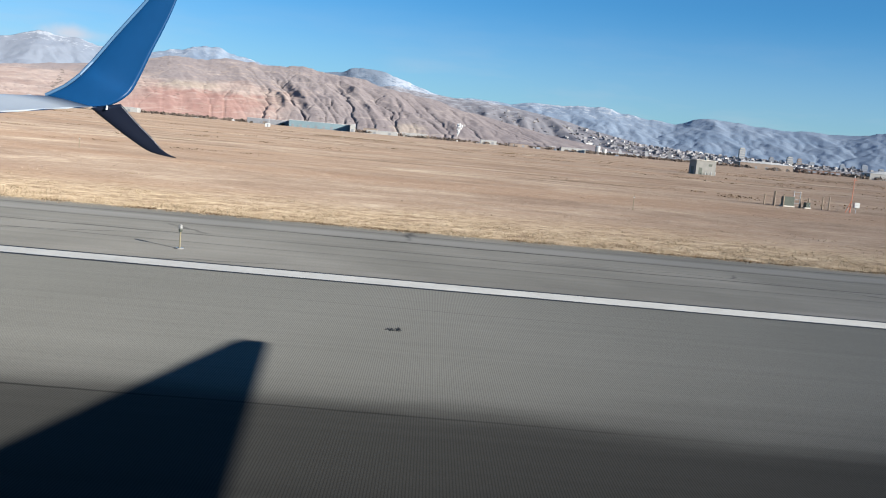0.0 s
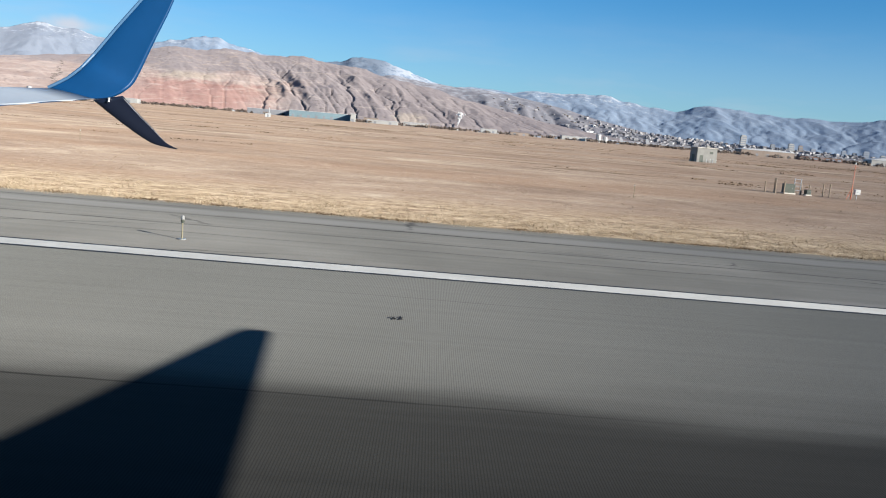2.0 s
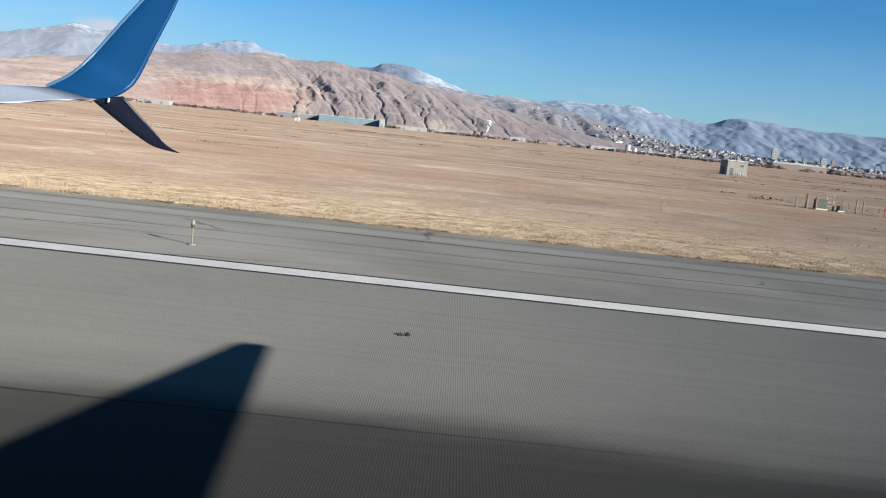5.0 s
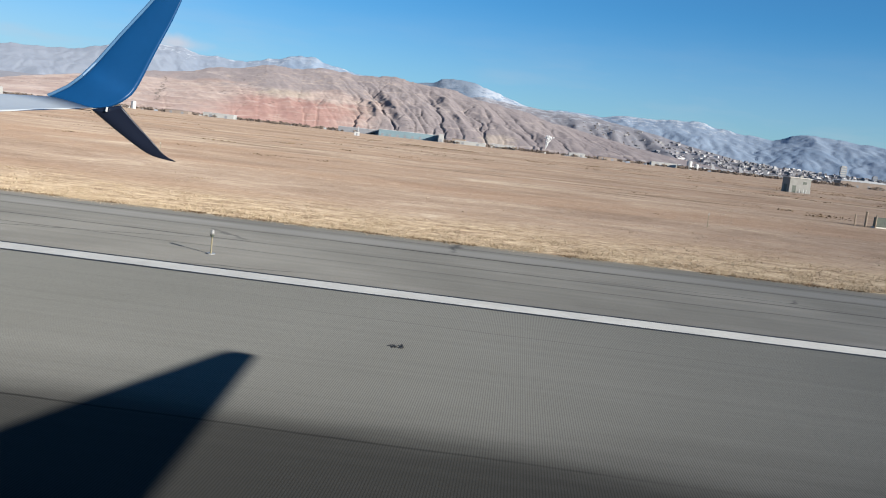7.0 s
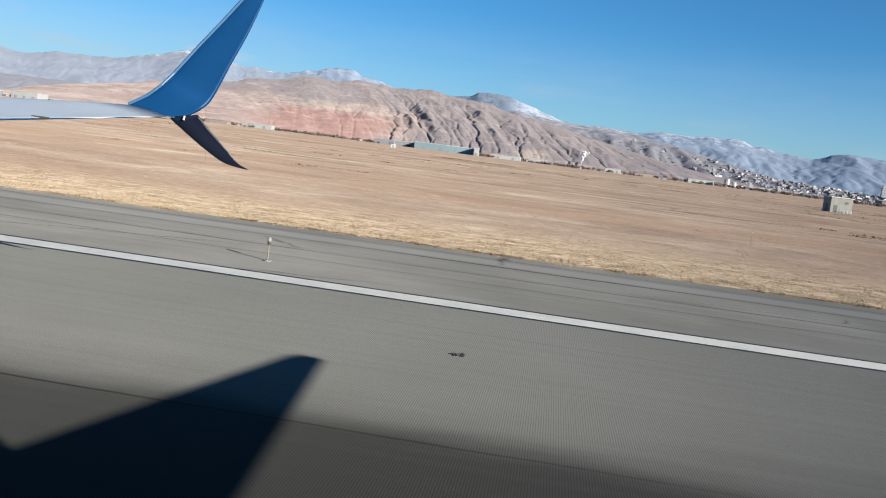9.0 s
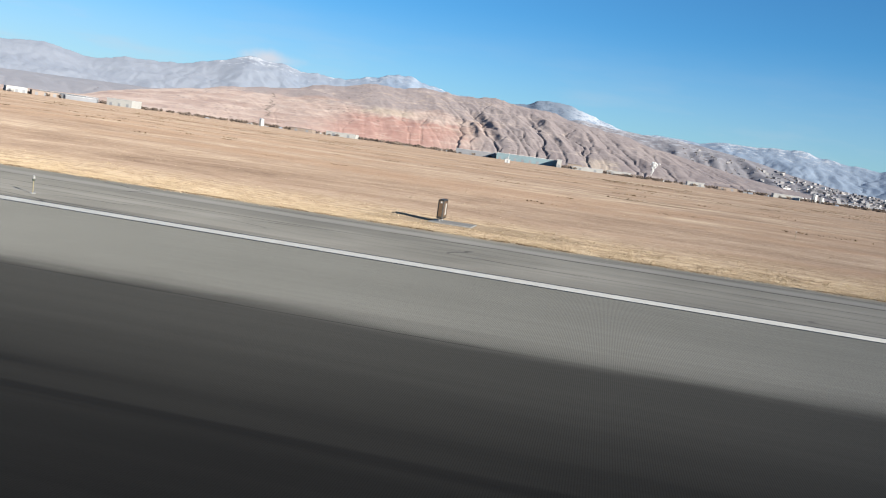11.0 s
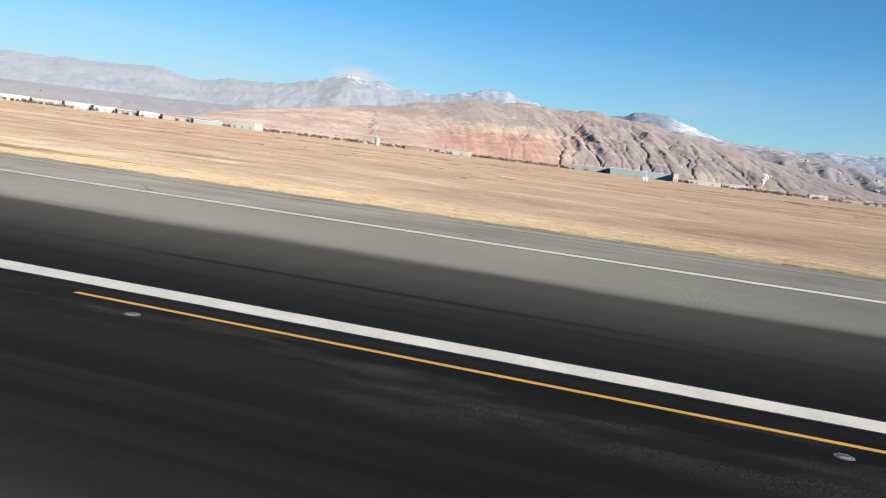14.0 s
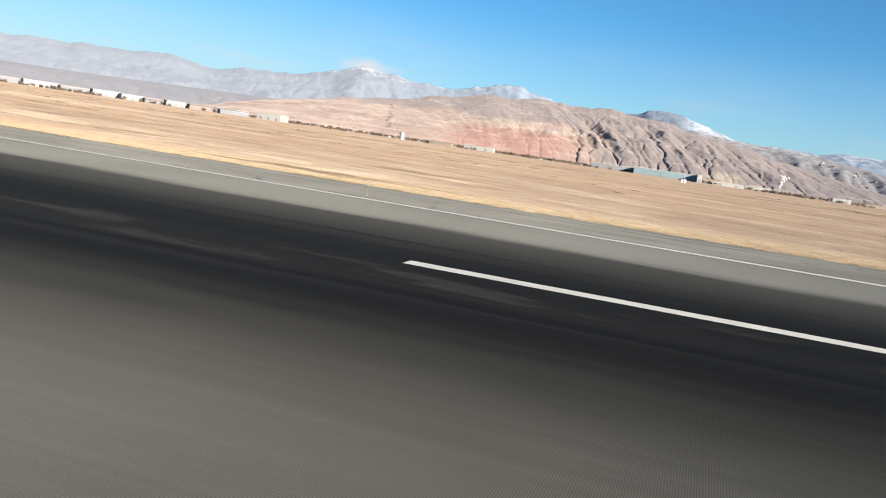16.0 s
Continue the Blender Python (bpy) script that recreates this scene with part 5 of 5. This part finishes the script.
def far_trees():
    rng = np.random.RandomState(21)
    vs, fs = [], []
    for k in range(2500):
        az = rng.uniform(-56, 31) if k < 1550 else rng.uniform(3, 31)
        r = rng.uniform(1330, 1700) if k < 1450 else rng.uniform(2250, 3400)
        if 3.5 < az < 9 and r < 1700 and rng.rand() < 0.5:
            continue
        h, w = rng.uniform(1.6, 5.2), rng.uniform(3, 10)
        if az > 14:
            h *= 1.2
        cx, cy = r * math.sin(radians(az)), r * math.cos(radians(az)) - 22.7
        z0 = back_height(az, r) if r > 2900 else 0.0
        for j in range(26):
            d = rng.normal(0, 1, 3)
            d /= np.linalg.norm(d) + 1e-6
            q = rng.rand() ** 0.5
            c = np.array([cx + d[0] * w * 0.6 * q, cy + d[1] * w * 0.6 * q, z0 + h * 0.55 + d[2] * h * 0.45 * q])
            e, g = rng.normal(0, 0.75, 3), rng.normal(0, 0.75, 3)
            b = len(vs)
            vs += [tuple(c - e), tuple(c + g), tuple(c + e), tuple(c - g)]
            fs.append((b, b + 1, b + 2, b + 3))
    return tagged(raw("far_trees", vs, fs, "tree"), "bare brown trees in rows beyond the field", "trees", kind="stuff")


far_trees()


def small_town():
    """The many low roofs and walls of the town, too small to tell apart."""
    r = random.Random(8)
    vs, fs = [], []
    for k in range(2600):
        az = r.triangular(4, 32, 17)
        d = r.uniform(2350, 3500)
        z = back_height(az, d) if d > 2900 else 0.0
        if z > 25 and r.random() < 0.5:
            continue
        w, t, h = r.uniform(2.5, 9.5), r.uniform(2.5, 6.5), r.uniform(2.5, 8)
        cx, cy, tu, b = d * math.sin(radians(az)), d * math.cos(radians(az)) - 22.7, r.uniform(0, 3), len(vs)
        for zz in (z - 2, z + h):
            for px, py in ((-w, -t), (w, -t), (w, t), (-w, t)):
                vs.append((cx + px * math.cos(tu) - py * math.sin(tu), cy + px * math.sin(tu) + py * math.cos(tu), zz))
        fs += [(b, b + 1, b + 5, b + 4), (b + 1, b + 2, b + 6, b + 5), (b + 2, b + 3, b + 7, b + 6), (b + 3, b, b + 4, b + 7), (b + 4, b + 5, b + 6, b + 7)]
    tagged(raw("town_roofs", vs, fs, "town"), "many small grey and white buildings of the distant town", "town", kind="stuff")


small_town()


def steam_plume():
    bm = bmesh.new()
    r = random.Random(3)
    for i in range(170):
        u = r.random()
        side = r.gauss(0, 1) * (0.4 + 3.6 * u)
        m = Matrix.Translation((61 + 7 * u + side, 2217 + r.gauss(0, 1) * (0.6 + 3 * u), 10 + 32 * u + r.uniform(-2, 2))) @ Matrix.Diagonal((1, 1, r.uniform(0.8, 1.5), 1))
        bmesh.ops.create_icosphere(bm, subdivisions=2, radius=r.uniform(0.7, 1.4) * (0.5 + 1.1 * u), matrix=m)
    tagged(mesh_object("steam_plume", bm, "steam", smooth=True), "white steam rising from a far works at the foot of the hills", "steam", kind="stuff")


steam_plume()
